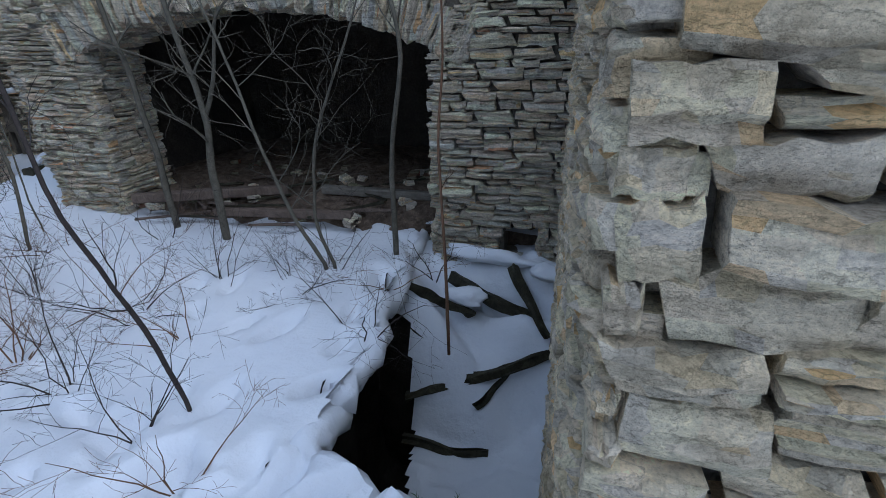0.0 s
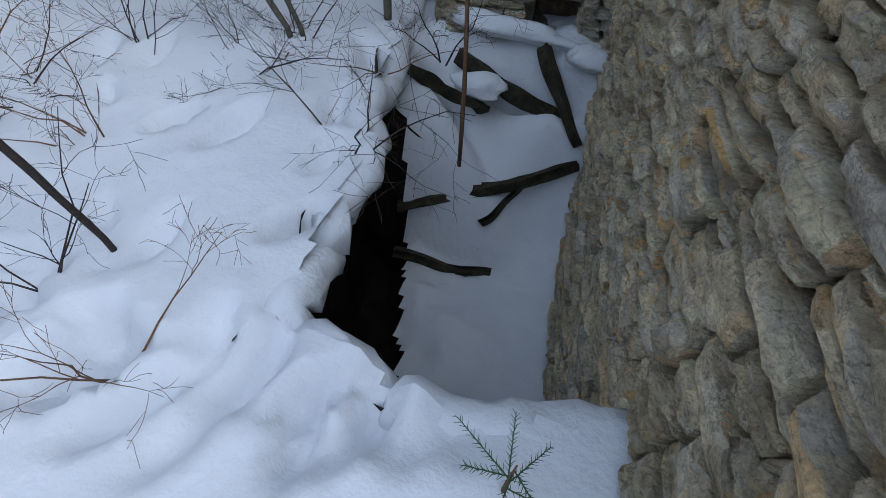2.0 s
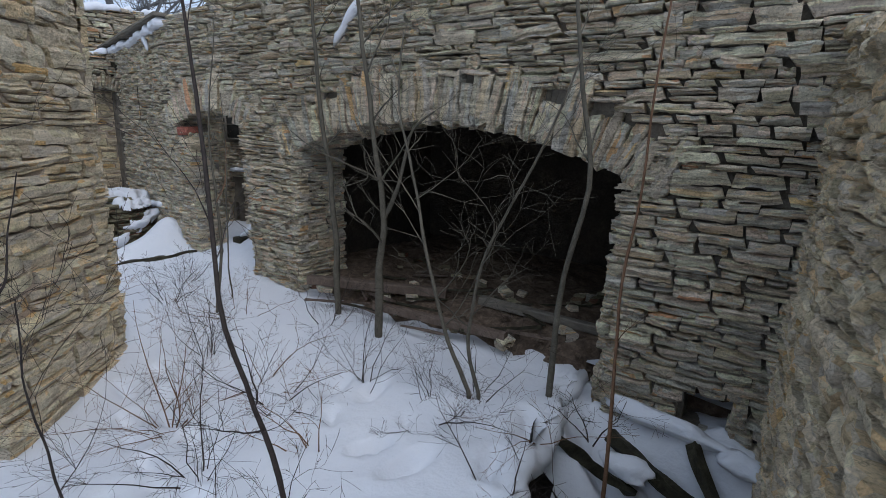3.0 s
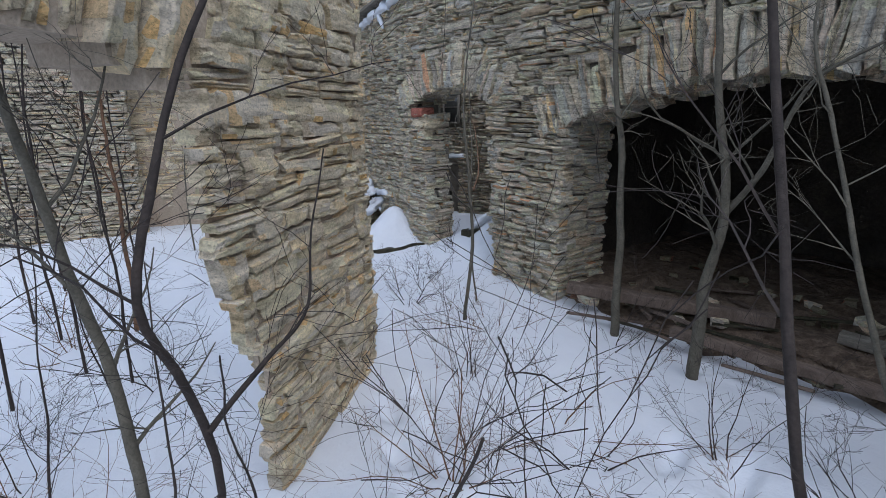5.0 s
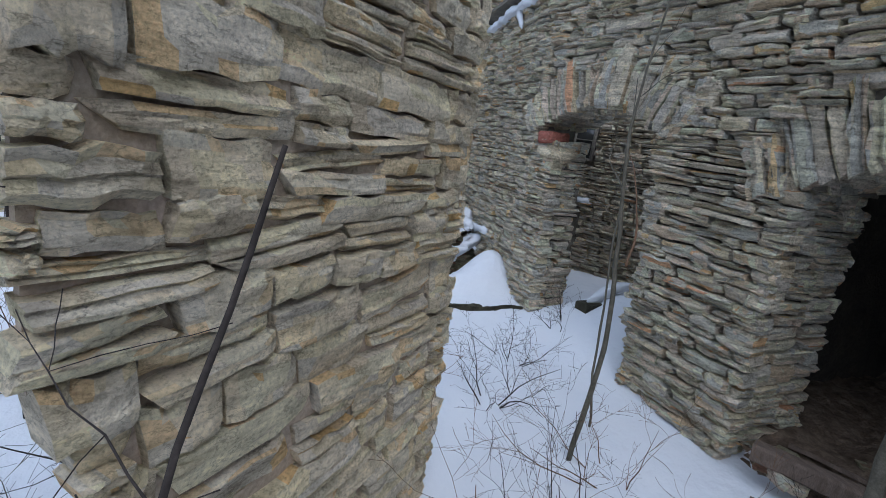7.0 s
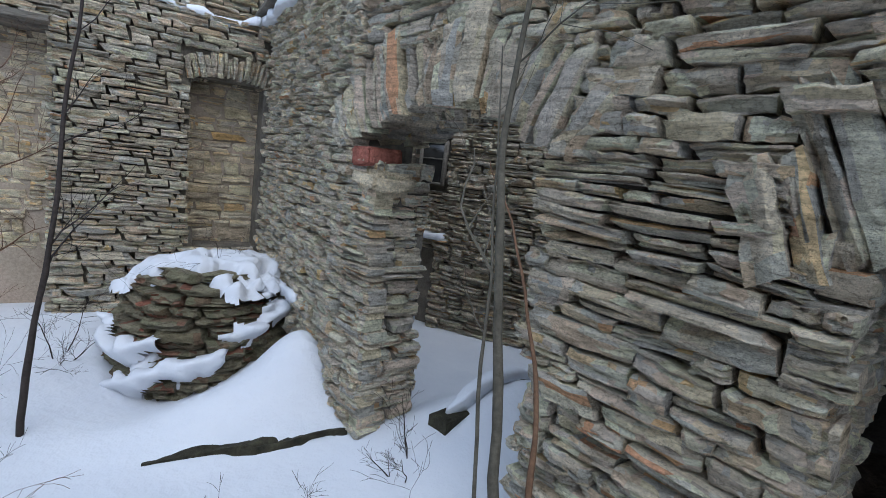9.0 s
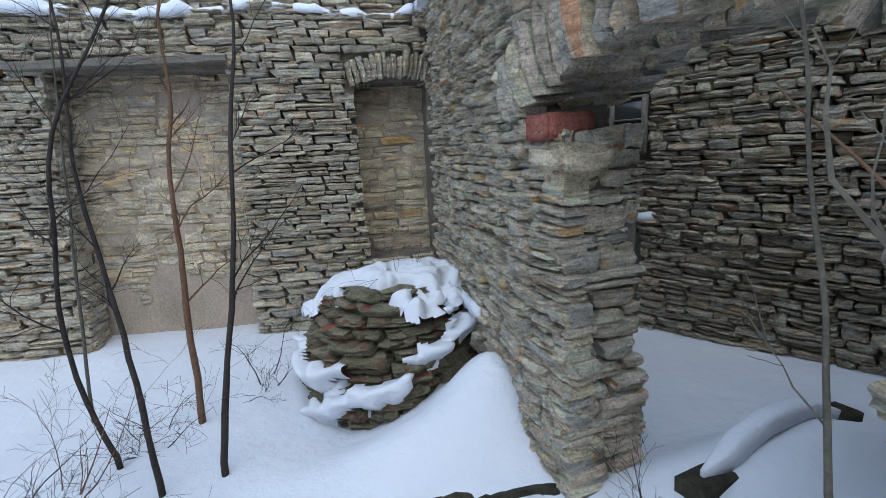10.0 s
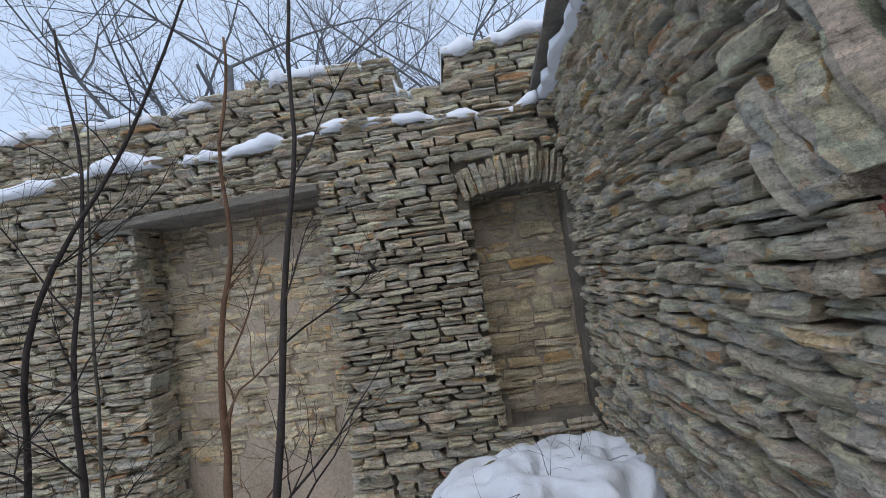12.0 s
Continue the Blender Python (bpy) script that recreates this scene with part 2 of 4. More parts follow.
def lay(o, u, s0, s1, z0, z1, ok, rng, h=(0.045, 0.09), ln=(0.12, 0.32), proud=(0.0, 0.035), depth=0.12, gap=0.008, wave=0.035):
    """Courses of stones on the face through o along u, wherever ok(s, z)."""
    n = (u[1], -u[0])
    out, z, row = [], z0, 0
    while z < z1:
        hh = rng.uniform(*h)
        s = s0 - rng.uniform(0, ln[0])
        while s < s1:
            ll = rng.uniform(*ln) * (1.25 if rng.random() < 0.15 else 1) * (0.55 + 0.45 * hh / h[1])
            a, b = max(s, s0), min(s + ll, s1)
            s += ll
            steps = [a + (b - a) * q / 8 for q in range(9)]
            fine = [q for q in steps if ok(q, z + hh / 2)]
            if len(fine) < 3:
                continue
            inc = (b - a) / 16
            a, b = max(fine[0] - inc, a), min(fine[-1] + inc, b)
            if b - a < 0.05:
                continue
            c = (a + b) / 2
            dz = wave * noise.noise(Vector((c * 1.3, z * 0.8, 3.7)))
            split = rng.random() < 0.3 and hh > 0.055
            for part_z, part_h in (((z, hh),) if not split else ((z, hh * 0.45), (z + hh * 0.45, hh * 0.55))):
                out.append(block(o, u, n, c, part_z + part_h / 2 + dz, b - a - gap, depth, (part_h - gap * 0.7) * rng.choice((1.0, 1.1, 1.22, 1.05, 0.92)), rng.uniform(*proud), rng.gauss(0, 0.035), rng.randrange(36)))
        z += hh
        row += 1
    return out


def voussoirs(o, u, centre, radius, a0, a1, rng, depth_r=(0.26, 0.48), thick=(0.045, 0.095), proud=(0.0, 0.06), depth=0.16, layers=1):
    """Thin stones set on edge round an arch: centre (s, z), from angle a0 to a1 measured from straight up, clockwise."""
    n = (u[1], -u[0])
    out, a = [], a0
    while a < a1:
        w = rng.uniform(*thick)
        da = w / radius
        d = rng.uniform(*depth_r)
        ang = a + da / 2
        rr = radius + d / 2
        s, z = centre[0] + math.sin(ang) * rr, centre[1] + math.cos(ang) * rr
        m, k = block((0, 0), u, n, 0, 0, d, depth, w * 1.05, 0, 0, rng.randrange(36))
        front = rng.uniform(*proud)
        at = Vector((o[0] + u[0] * s + n[0] * front, o[1] + u[1] * s + n[1] * front, z))
        turn = Matrix.Rotation(math.pi / 2 - ang + rng.uniform(-0.09, 0.09), 4, Vector((n[0], n[1], 0)))
        for q in range(layers):
            back = Vector((-n[0] * 0.15 * q, -n[1] * 0.15 * q, rng.uniform(-0.03, 0.02) if q else 0))
            out.append((Matrix.Translation(back) @ Matrix.Translation(at) @ turn @ m, (k + q * 7) % 36))
        a += da
    return out


def set_stones(parent, stones, material, keep, near):
    """The stones nearest to the place `near` become parts; the others are joined into one."""
    stones.sort(key=lambda q: (q[0].translation - Vector(near)).length)
    for m, k in stones[:keep]:
        ob = new("stone", stone_mesh(k, material))
        ob.parent = parent
        ob.matrix_basis = m
    rest = stones[keep:]
    if rest:
        vs, fs, at = [], [], 0
        for m, k in rest:
            a = TEMPLATE_ARRAYS[k] @ np.array(m.to_3x3()).T + np.array(m.translation)
            vs.append(a)
            fs.extend(tuple(i + at for i in f) for f in TEMPLATES[k][1])
            at += len(a)
        ob = mesh_ob("stonework", np.concatenate(vs), fs, material, parent, smooth=True)
        ob.data.set_sharp_from_angle(angle=radians(21))
        tagged(ob, kind="stuff")


def core(name, o, u, s0, s1, z0, z1, thick, solid, material, step=0.06, recess=0.068, label="", category=""):
    """The body of a wall behind its stones, with its openings right through."""
    n = (u[1], -u[0])
    ns, nz = math.ceil((s1 - s0) / step), math.ceil((z1 - z0) / step)
    on = [[solid(s0 + (i + 0.5) * step, z0 + (j + 0.5) * step) for j in range(nz)] for i in range(ns)]
    verts, faces, ids = [], [], {}

    def vid(i, j, back):
        if (i, j, back) not in ids:
            s, z = min(s0 + i * step, s1), min(z0 + j * step, z1)
            d = -(thick(s) if callable(thick) else thick) if back else -recess + 0.012 * noise.noise(Vector((s * 6, z * 6, 1.3)))
            ids[i, j, back] = len(verts)
            verts.append((o[0] + u[0] * s + n[0] * d, o[1] + u[1] * s + n[1] * d, z))
        return ids[i, j, back]

    test = lambda i, j: 0 <= i < ns and 0 <= j < nz and on[i][j]
    for i in range(ns):
        for j in range(nz):
            if not on[i][j]:
                continue
            faces.append((vid(i, j, 0), vid(i + 1, j, 0), vid(i + 1, j + 1, 0), vid(i, j + 1, 0)))
            faces.append((vid(i, j, 1), vid(i, j + 1, 1), vid(i + 1, j + 1, 1), vid(i + 1, j, 1)))
            if not test(i - 1, j):
                faces.append((vid(i, j, 0), vid(i, j + 1, 0), vid(i, j + 1, 1), vid(i, j, 1)))
            if not test(i + 1, j):
                faces.append((vid(i + 1, j, 0), vid(i + 1, j, 1), vid(i + 1, j + 1, 1), vid(i + 1, j + 1, 0)))
            if not test(i, j - 1):
                faces.append((vid(i, j, 0), vid(i, j, 1), vid(i + 1, j, 1), vid(i + 1, j, 0)))
            if not test(i, j + 1):
                faces.append((vid(i, j + 1, 0), vid(i + 1, j + 1, 0), vid(i + 1, j + 1, 1), vid(i, j + 1, 1)))
    ob = mesh_ob(name, verts, faces, material)
    tagged(ob, label, category, kind="structure")
    return ob


def hump(x, y, cx, cy, wx, wy, h):
    return h * math.exp(-((x - cx) / wx) ** 2 - ((y - cy) / wy) ** 2)


# ---- the ground: snow ----
def ground(x, y):
    z = 0.35 - 0.32 * math.exp(-((x + 3.4) ** 2 / 2 + (y + 1.8) ** 2 / 2.2))
    z += hump(x, y, -6.3, -0.05, 0.34, 0.26, 0.33) - hump(x, y, -6.75, -0.75, 0.4, 0.3, 0.16) + hump(x, y, -6.1, -0.42, 0.26, 0.4, 0.17) + hump(x, y, -5.55, 1.0, 0.2, 0.7, 0.14) + hump(x, y, -5.3, 0.75, 0.5, 0.6, 0.16) + hump(x, y, -6.02, 1.79, 0.9, 0.8, 0.07)
    z += -0.10 * hump(x, y, -4.7, -2.8, 1.5, 1.5, 1) - hump(x, y, -2.3, 0.55, 1.3, 0.4, 0.07)
    if x < -9.5 or abs(y) > 7 or x > 2.5:
        far = max(-9.5 - x, abs(y) - 7, x - 2.5)
        z += 0.012 * far
    z += 0.03 * noise.noise(Vector((x * 1.1, y * 1.1, 0.2))) + 0.012 * noise.noise(Vector((x * 4, y * 4, 5.2)))
    return z


PRINTS = []
prng = random.Random(8)
for k, (px, py) in enumerate(((-1.70, -0.66), (-1.32, -1.14), (-0.92, -1.39), (-0.79, -1.34), (-0.97, -0.95), (-0.82, -1.14), (-1.17, -1.55), (-1.30, -1.57), (-0.61, -1.38), (-1.24, -1.51), (-1.46, -0.62), (-1.05, -0.64), (-1.17, -0.37), (-1.22, -0.00), (-1.56, -1.51), (-2.14, -0.28), (-1.00, -1.59), (-0.48, -1.33), (-0.34, -1.36), (-0.24, -1.26), (-1.28, -1.64), (-0.79, -1.44), (-0.49, -1.43), (-0.60, -1.49), (-0.84, -1.58), (-2.39, -0.37))):
    PRINTS.append((px, py, prng.uniform(0.9, 2.0), prng.uniform(0.03, 0.06), prng.uniform(0.8, 1.2)))
for k in range(22):
    PRINTS.append((prng.uniform(-2.8, -0.4), prng.uniform(-1.9, 0.2), prng.uniform(0, 3), prng.uniform(0.015, 0.035), prng.uniform(0.4, 0.8)))
for k in range(16):
    PRINTS.append((-1.2 - 0.17 * k + prng.uniform(-0.05, 0.05) + 0.1 * (k % 2), -1.55 + 0.02 * k + prng.uniform(-0.1, 0.1) + 0.14 * (k % 2), 0.1, 0.04, 1.0))


def snow_height(x, y):
    z = ground(x, y)
    if -4 < x < 0.5 and -2.6 < y < 1.2:
        for px, py, a, d, size in PRINTS:
            dx, dy = x - px, y - py
            if abs(dx) < 0.25 and abs(dy) < 0.25:
                u, w = dx * math.cos(a) + dy * math.sin(a), -dx * math.sin(a) + dy * math.cos(a)
                q = ((u / 0.10) ** 2 + (w / 0.042) ** 2) / size ** 2
                z -= 1.7 * d * math.exp(-q * q * 0.35) - 0.25 * d * math.exp(-((math.sqrt(q) - 1.7) / 0.4) ** 2)
    return z


def rim_west(y):
    return -0.86 + 0.03 * math.sin(y * 9) + 0.05 * noise.noise(Vector((y * 5, 1, 1))) - 0.33 * max(0, y + 0.85)


def rim_south(x):
    return -1.27 + 0.03 * math.sin(x * 6) + 0.16 * max(0, x + 0.45)


def in_trench(x, y):
    return rim_west(y) < x < 1.0 and rim_south(x) < y < 1.0 and x < 0.15 - 0.2 * y


def axis(lo, hi, step, far):
    a = list(np.arange(lo, hi + step / 2, step))
    q = hi
    left, right = [], []
    e = step
    while q < far:
        e *= 1.35
        q += e
        right.append(q)
    q, e = lo, step
    while q > -far:
        e *= 1.35
        q -= e
        left.append(q)
    return left[::-1] + a + right


xs, ys = axis(-8.6, 0.9, 0.032, 400), axis(-3.4, 3.0, 0.032, 400)
gv = [(x, y, snow_height(x, y)) for x in xs for y in ys]
ny = len(ys)
gf = []
for i in range(len(xs) - 1):
    for j in range(ny - 1):
        if not in_trench((xs[i] + xs[i + 1]) / 2, (ys[j] + ys[j + 1]) / 2):
            gf.append((i * ny + j, (i + 1) * ny + j, (i + 1) * ny + j + 1, i * ny + j + 1))
ground_ob = tagged(mesh_ob("ground", gv, gf, SNOW, smooth=True), "deep white snow with footprints over uneven ground", "snow", kind="structure")


def trench_floor(x, y):
    """Snow on the rubble: level at the near end, climbing in mounds to the wall, with a dark cleft along the bank."""
    t = min(max((y - 0.02) / 0.75, 0), 1)
    z = -0.74 + 0.92 * t ** 1.15
    z += 0.07 * noise.noise(Vector((x * 3, y * 3, 9))) + 0.05 * noise.noise(Vector((x * 8, y * 8, 2)))
    z += hump(x, y, -0.62, 0.25, 0.2, 0.11, 0.12) + hump(x, y, -0.45, 0.5, 0.2, 0.1, 0.10) + hump(x, y, -0.85, 0.42, 0.16, 0.12, 0.16)
    z -= hump(x, y, -0.55, 0.63, 0.3, 0.05, 0.22)
    side = min(max((y + 0.05) / 0.3, 0), 1)
    ramp = ground(x, y) - 0.03 - 1.2 * max(x - rim_west(y) + 0.02, 0)
    return max(z, z + (ramp - z) * side)


def cleft(y):
    return -1.02 - 0.42 * (y + 0.14) + 0.04 * noise.noise(Vector((y * 9, 3, 3)))


tx, ty = np.arange(-1.5, 0.55, 0.035), np.arange(-1.35, 1.3, 0.035)
tv = [(x, y, trench_floor(x, y)) for x in tx for y in ty]
tf = [(i * len(ty) + j, (i + 1) * len(ty) + j, (i + 1) * len(ty) + j + 1, i * len(ty) + j + 1) for i in range(len(tx) - 1) for j in range(len(ty) - 1) if ty[j] > 0.12 or tx[i] > cleft(ty[j])]
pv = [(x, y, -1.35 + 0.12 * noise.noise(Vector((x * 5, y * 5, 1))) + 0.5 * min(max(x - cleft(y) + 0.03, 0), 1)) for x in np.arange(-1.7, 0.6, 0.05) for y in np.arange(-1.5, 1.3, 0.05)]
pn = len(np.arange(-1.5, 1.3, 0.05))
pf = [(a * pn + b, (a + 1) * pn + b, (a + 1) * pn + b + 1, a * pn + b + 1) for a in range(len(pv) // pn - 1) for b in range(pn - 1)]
tagged(mesh_ob("trench_pit", pv, pf, EARTH_SHADED, smooth=True), "earth at the bottom of the trench, coloured near black for shade", "earth", kind="structure")
tagged(mesh_ob("trench_floor", tv, tf, SNOW, smooth=True), "snow on the floor of a collapsed cellar trench", "snow", kind="structure")

# earth face under the snow edge, the overhang's shade put into its colour
ev, ef = [], []
ey = np.arange(-1.35, 0.6, 0.05)
for y in ey:
    for k in range(9):
        q = k / 8
        x = rim_west(y) - 0.04 - 0.24 * math.sin(q * 2.6) + 0.09 * noise.noise(Vector((q * 4, y * 4, 2)))
        top = ground(x, y) - 0.02
        ev.append((x, y, top - (1.48 + top) * q))
for i in range(len(ey) - 1):
    for k in range(8):
        ef.append((i * 9 + k, i * 9 + k + 1, (i + 1) * 9 + k + 1, (i + 1) * 9 + k))
tagged(mesh_ob("earth_bank", ev, ef, EARTH_SHADED, smooth=True), "earth and rubble face of the cellar trench, coloured near black for shade", "earth bank", kind="structure")
sv, sf = [], []
ex = np.arange(-1.1, 0.6, 0.06)
for x in ex:
    for k in range(7):
        sv.append((x, rim_south(x) - 0.06 + 0.05 * noise.noise(Vector((x * 4, k, 2))), 0.27 - 1.8 * k / 6))
for i in range(len(ex) - 1):
    for k in range(6):
        sf.append((i * 7 + k, (i + 1) * 7 + k, (i + 1) * 7 + k + 1, i * 7 + k + 1))
tagged(mesh_ob("earth_bank_south", sv, sf, EARTH_SHADED, smooth=True), "earth end of the cellar trench, coloured near black for shade", "earth bank", kind="structure")


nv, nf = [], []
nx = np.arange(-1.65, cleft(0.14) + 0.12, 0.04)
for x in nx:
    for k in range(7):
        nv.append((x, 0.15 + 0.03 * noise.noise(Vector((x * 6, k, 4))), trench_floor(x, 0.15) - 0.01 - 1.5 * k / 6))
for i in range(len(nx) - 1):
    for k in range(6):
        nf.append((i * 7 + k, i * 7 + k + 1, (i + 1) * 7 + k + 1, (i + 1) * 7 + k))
tagged(mesh_ob("earth_bank_north", nv, nf, EARTH_SHADED, smooth=True), "earth under the snow at the head of the trench, coloured near black for shade", "earth bank", kind="structure")


# added backing round the trench, below the snow: blocks sky in the gaps
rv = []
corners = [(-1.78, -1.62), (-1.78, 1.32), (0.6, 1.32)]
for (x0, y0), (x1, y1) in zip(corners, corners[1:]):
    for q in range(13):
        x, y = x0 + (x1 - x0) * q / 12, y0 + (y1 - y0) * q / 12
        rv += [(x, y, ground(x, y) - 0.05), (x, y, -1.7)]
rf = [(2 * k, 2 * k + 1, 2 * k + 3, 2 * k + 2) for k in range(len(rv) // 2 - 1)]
tagged(mesh_ob("earth_backing", rv, rf, EARTH_SHADED), "added dark earth backing around the trench below the snow", "earth", kind="structure")


# rounded snow lip over the trench
def snow_roll(name, pts, radius, label, sides=9, jit=0.5):
    n = len(pts)
    rad = [radius * (0.35 if i in (0, n - 1) else 1) for i in range(n)]
    v, f = tube(pts, rad, sides, jit)
    return tagged(mesh_ob(name, v, f, SNOW, smooth=True), label, "snow")


lip = [(rim_west(y) - 0.015, y, snow_height(rim_west(y) - 0.08, y) - 0.075) for y in np.arange(0.95, rim_south(-0.8), -0.05)]
lip += [(x, rim_south(x) - 0.015, snow_height(x, rim_south(x) - 0.08) - 0.075) for x in np.arange(-0.76, 0.34, 0.05)]
snow_roll("snow_cornice", lip, 0.075, "rounded overhanging snow edge along the trench")

# ---- walls ----
SLOPE = 0.163
UA = (1 / math.hypot(1, SLOPE), SLOPE / math.hypot(1, SLOPE))
OA = (-5.168, 0.1365)
NA = (UA[1], -UA[0])
# wall with the wide arch
ARCH_L, ARCH_R, ARCH_SPRING, ARCH_TOP = 1.2, 3.97, 1.62, 1.89
half = (ARCH_R - ARCH_L) / 2
rise = ARCH_TOP - ARCH_SPRING
ARCH_RAD = (half * half + rise * rise) / (2 * rise)
ARCH_C = ((ARCH_L + ARCH_R) / 2, ARCH_TOP - ARCH_RAD)
ARCH_ANG = math.asin(half / ARCH_RAD)


def arch_open(s, z):
    if not ARCH_L < s < ARCH_R:
        return False
    return z < ARCH_SPRING or math.hypot(s - ARCH_C[0], z - ARCH_C[1]) < ARCH_RAD


def vent_open(s, z):
    return 4.49 < s < 4.73 and 0.2 < z < 0.46 - 0.25 * abs(s - 4.61)


def arch_band(s, z):
    r = math.hypot(s - ARCH_C[0], z - ARCH_C[1])
    a = math.atan2(s - ARCH_C[0], z - ARCH_C[1])
    return r < ARCH_RAD + 0.31 and abs(a) < ARCH_ANG + 0.02 and z > ARCH_SPRING - 0.06


# doorway in the same wall
DOOR_L, DOOR_R, DOOR_SP, DOOR_TOP = -0.84, 0.42, 1.77, 1.94
dh, dr = (DOOR_R - DOOR_L) / 2, DOOR_TOP - DOOR_SP
DOOR_RAD = (dh * dh + dr * dr) / (2 * dr)
DOOR_C = ((DOOR_L + DOOR_R) / 2, DOOR_TOP - DOOR_RAD)
DOOR_ANG = math.asin(dh / DOOR_RAD)
JAMB = -0.54


def door_end(z):
    return 0.36 + 0.13 * max(0, 1.3 - z)


def door_open(s, z):
    if s > door_end(z):
        return False
    if z > 1.77:
        return DOOR_L < s and math.hypot(s - DOOR_C[0], z - DOOR_C[1]) < DOOR_RAD
    if z > 1.66:
        return s > JAMB - 0.08
    return s > JAMB + 0.10 * max(0, 1.2 - z)


def door_band(s, z):
    return z > 1.79 and DOOR_L - 0.05 < s < DOOR_R + 0.02 and math.hypot(s - DOOR_C[0], z - DOOR_C[1]) < DOOR_RAD + 0.26


A_TOP = lambda s: min(3.05, 2.88 + 0.1 * (s + 0.84)) + 0.03 * math.sin(s * 5)
rng = random.Random(3)
wall_arch = core("wall_north", OA, UA, -0.84, 5.3, -0.6, 3.1, lambda s: 0.34 if s < 0.5 else 0.6, lambda s, z: not any(arch_open(q, z) or door_open(q, z) for q in (s - 0.07, s, s + 0.07)) and not vent_open(s, z) and z < A_TOP(s)
                 and not (ARCH_L < s < ARCH_R and z > ARCH_SPRING - 0.1 and math.hypot(s - ARCH_C[0], z - ARCH_C[1]) < ARCH_RAD + 0.08)
                 and not (DOOR_L < s < DOOR_R and z > 1.7 and math.hypot(s - DOOR_C[0], z - DOOR_C[1]) < DOOR_RAD + 0.08), MORTAR, recess=0.07,
                 label="rubble limestone wall with a doorway and a wide flat arched opening", category="stone wall")
st = lay(OA, UA, -0.84, 5.05, -0.4, 3.08, lambda s, z: not arch_open(s, z) and not vent_open(s, z) and not arch_band(s, z) and not door_open(s, z) and not door_band(s, z) and z < A_TOP(s), rng,
         h=(0.034, 0.08), ln=(0.10, 0.32), proud=(0.0, 0.045))
st += voussoirs(OA, UA, ARCH_C, ARCH_RAD, -ARCH_ANG - 0.06, ARCH_ANG + 0.06, rng, layers=4)
st += voussoirs(OA, UA, DOOR_C, DOOR_RAD, -DOOR_ANG - 0.03, DOOR_ANG, rng, (0.24, 0.40), (0.05, 0.11), (0.0, 0.06), 0.15, 3)
# the ends of the wall beside the doorway, and the reveals of the arch
for z0, z1 in ((0.0, 0.4), (0.4, 0.8), (0.8, 1.2), (1.2, 1.78)):
    zm = (z0 + z1) / 2
    E_S = door_end(zm) + 0.05
    st += lay((OA[0] + UA[0] * E_S, OA[1] + UA[1] * E_S), NA, -0.42, 0.0, z0, z1, lambda s, z: True, rng, h=(0.045, 0.1), ln=(0.14, 0.3), depth=0.1)
    J_S = JAMB + 0.10 * max(0, 1.2 - zm) - 0.04
    if zm < 1.4:
        st += lay((OA[0] + UA[0] * J_S, OA[1] + UA[1] * J_S), (-NA[0], -NA[1]), 0.0, 0.34, z0, min(z1, 1.64), lambda s, z: True, rng, h=(0.045, 0.09), ln=(0.14, 0.3), depth=0.1)
J_S = JAMB - 0.04
st += lay((OA[0] + UA[0] * J_S, OA[1] + UA[1] * J_S), (-NA[0], -NA[1]), 0.0, 0.34, 1.2, 1.64, lambda s, z: True, rng, h=(0.045, 0.09), ln=(0.14, 0.3), depth=0.1)
J_L = (OA[0] + UA[0] * (ARCH_L - 0.03), OA[1] + UA[1] * (ARCH_L - 0.03))
st += lay(J_L, (-NA[0], -NA[1]), 0.0, 0.6, -0.3, ARCH_SPRING + 0.02, lambda s, z: True, rng, h=(0.045, 0.09), ln=(0.14, 0.3), depth=0.1)
J_R = (OA[0] + UA[0] * (ARCH_R + 0.03), OA[1] + UA[1] * (ARCH_R + 0.03))
st += lay(J_R, NA, -0.6, 0.0, -0.3, ARCH_SPRING + 0.02, lambda s, z: True, rng, h=(0.045, 0.09), ln=(0.14, 0.3), depth=0.1)
set_stones(wall_arch, st, STONE, 300, (-4.7, 0.2, 1.5))

# wall running towards the walker beside the trench
UB = (0.2 / math.hypot(1, 0.2), -1 / math.hypot(1, 0.2))
OB = (-0.385, 1.25)
B_END = 2.93
wall_b = core("wall_east", OB, UB, -0.2, B_END - 0.09, -1.9, 2.6, 0.75, lambda s, z: z < 2.45 - 0.2 * s, MORTAR, label="rubble limestone wall along the snowy trench", category="stone wall")
st = lay(OB, UB, 0.0, B_END, -1.7, 2.55, lambda s, z: z < 2.45 - 0.2 * s, rng, h=(0.036, 0.085), ln=(0.10, 0.30), proud=(0.0, 0.04), gap=0.010)
EB = (OB[0] + UB[0] * B_END, OB[1] + UB[1] * B_END)
st += lay(EB, (-UB[1], UB[0]), 0.0, 0.75, -0.2, 1.85, lambda s, z: True, rng, h=(0.07, 0.16), ln=(0.2, 0.42), proud=(0.0, 0.06))
set_stones(wall_b, st, STONE_PALE, 300, (0.1, -1.2, 1.2))

# pier between the two openings on the walker's way
P_O, P_U = (-3.09, -2.07), (-0.7393, 0.6734)
P_N = (P_U[1], -P_U[0])
P_W = 1.45


def pier_solid(s, z):
    lo = min(max(0.0, 0.36 * (1.22 - z)), 0.24)
    return s > lo and s < P_W - 0.08 * max(0, z - 1.0)


C_R, C_C = 1.22, (-0.62, 0.70)


def c_arch_open(s, z):
    return s < 0 and (math.hypot(s - C_C[0], z - C_C[1]) < C_R if z > 1.76 else s > -2.0)


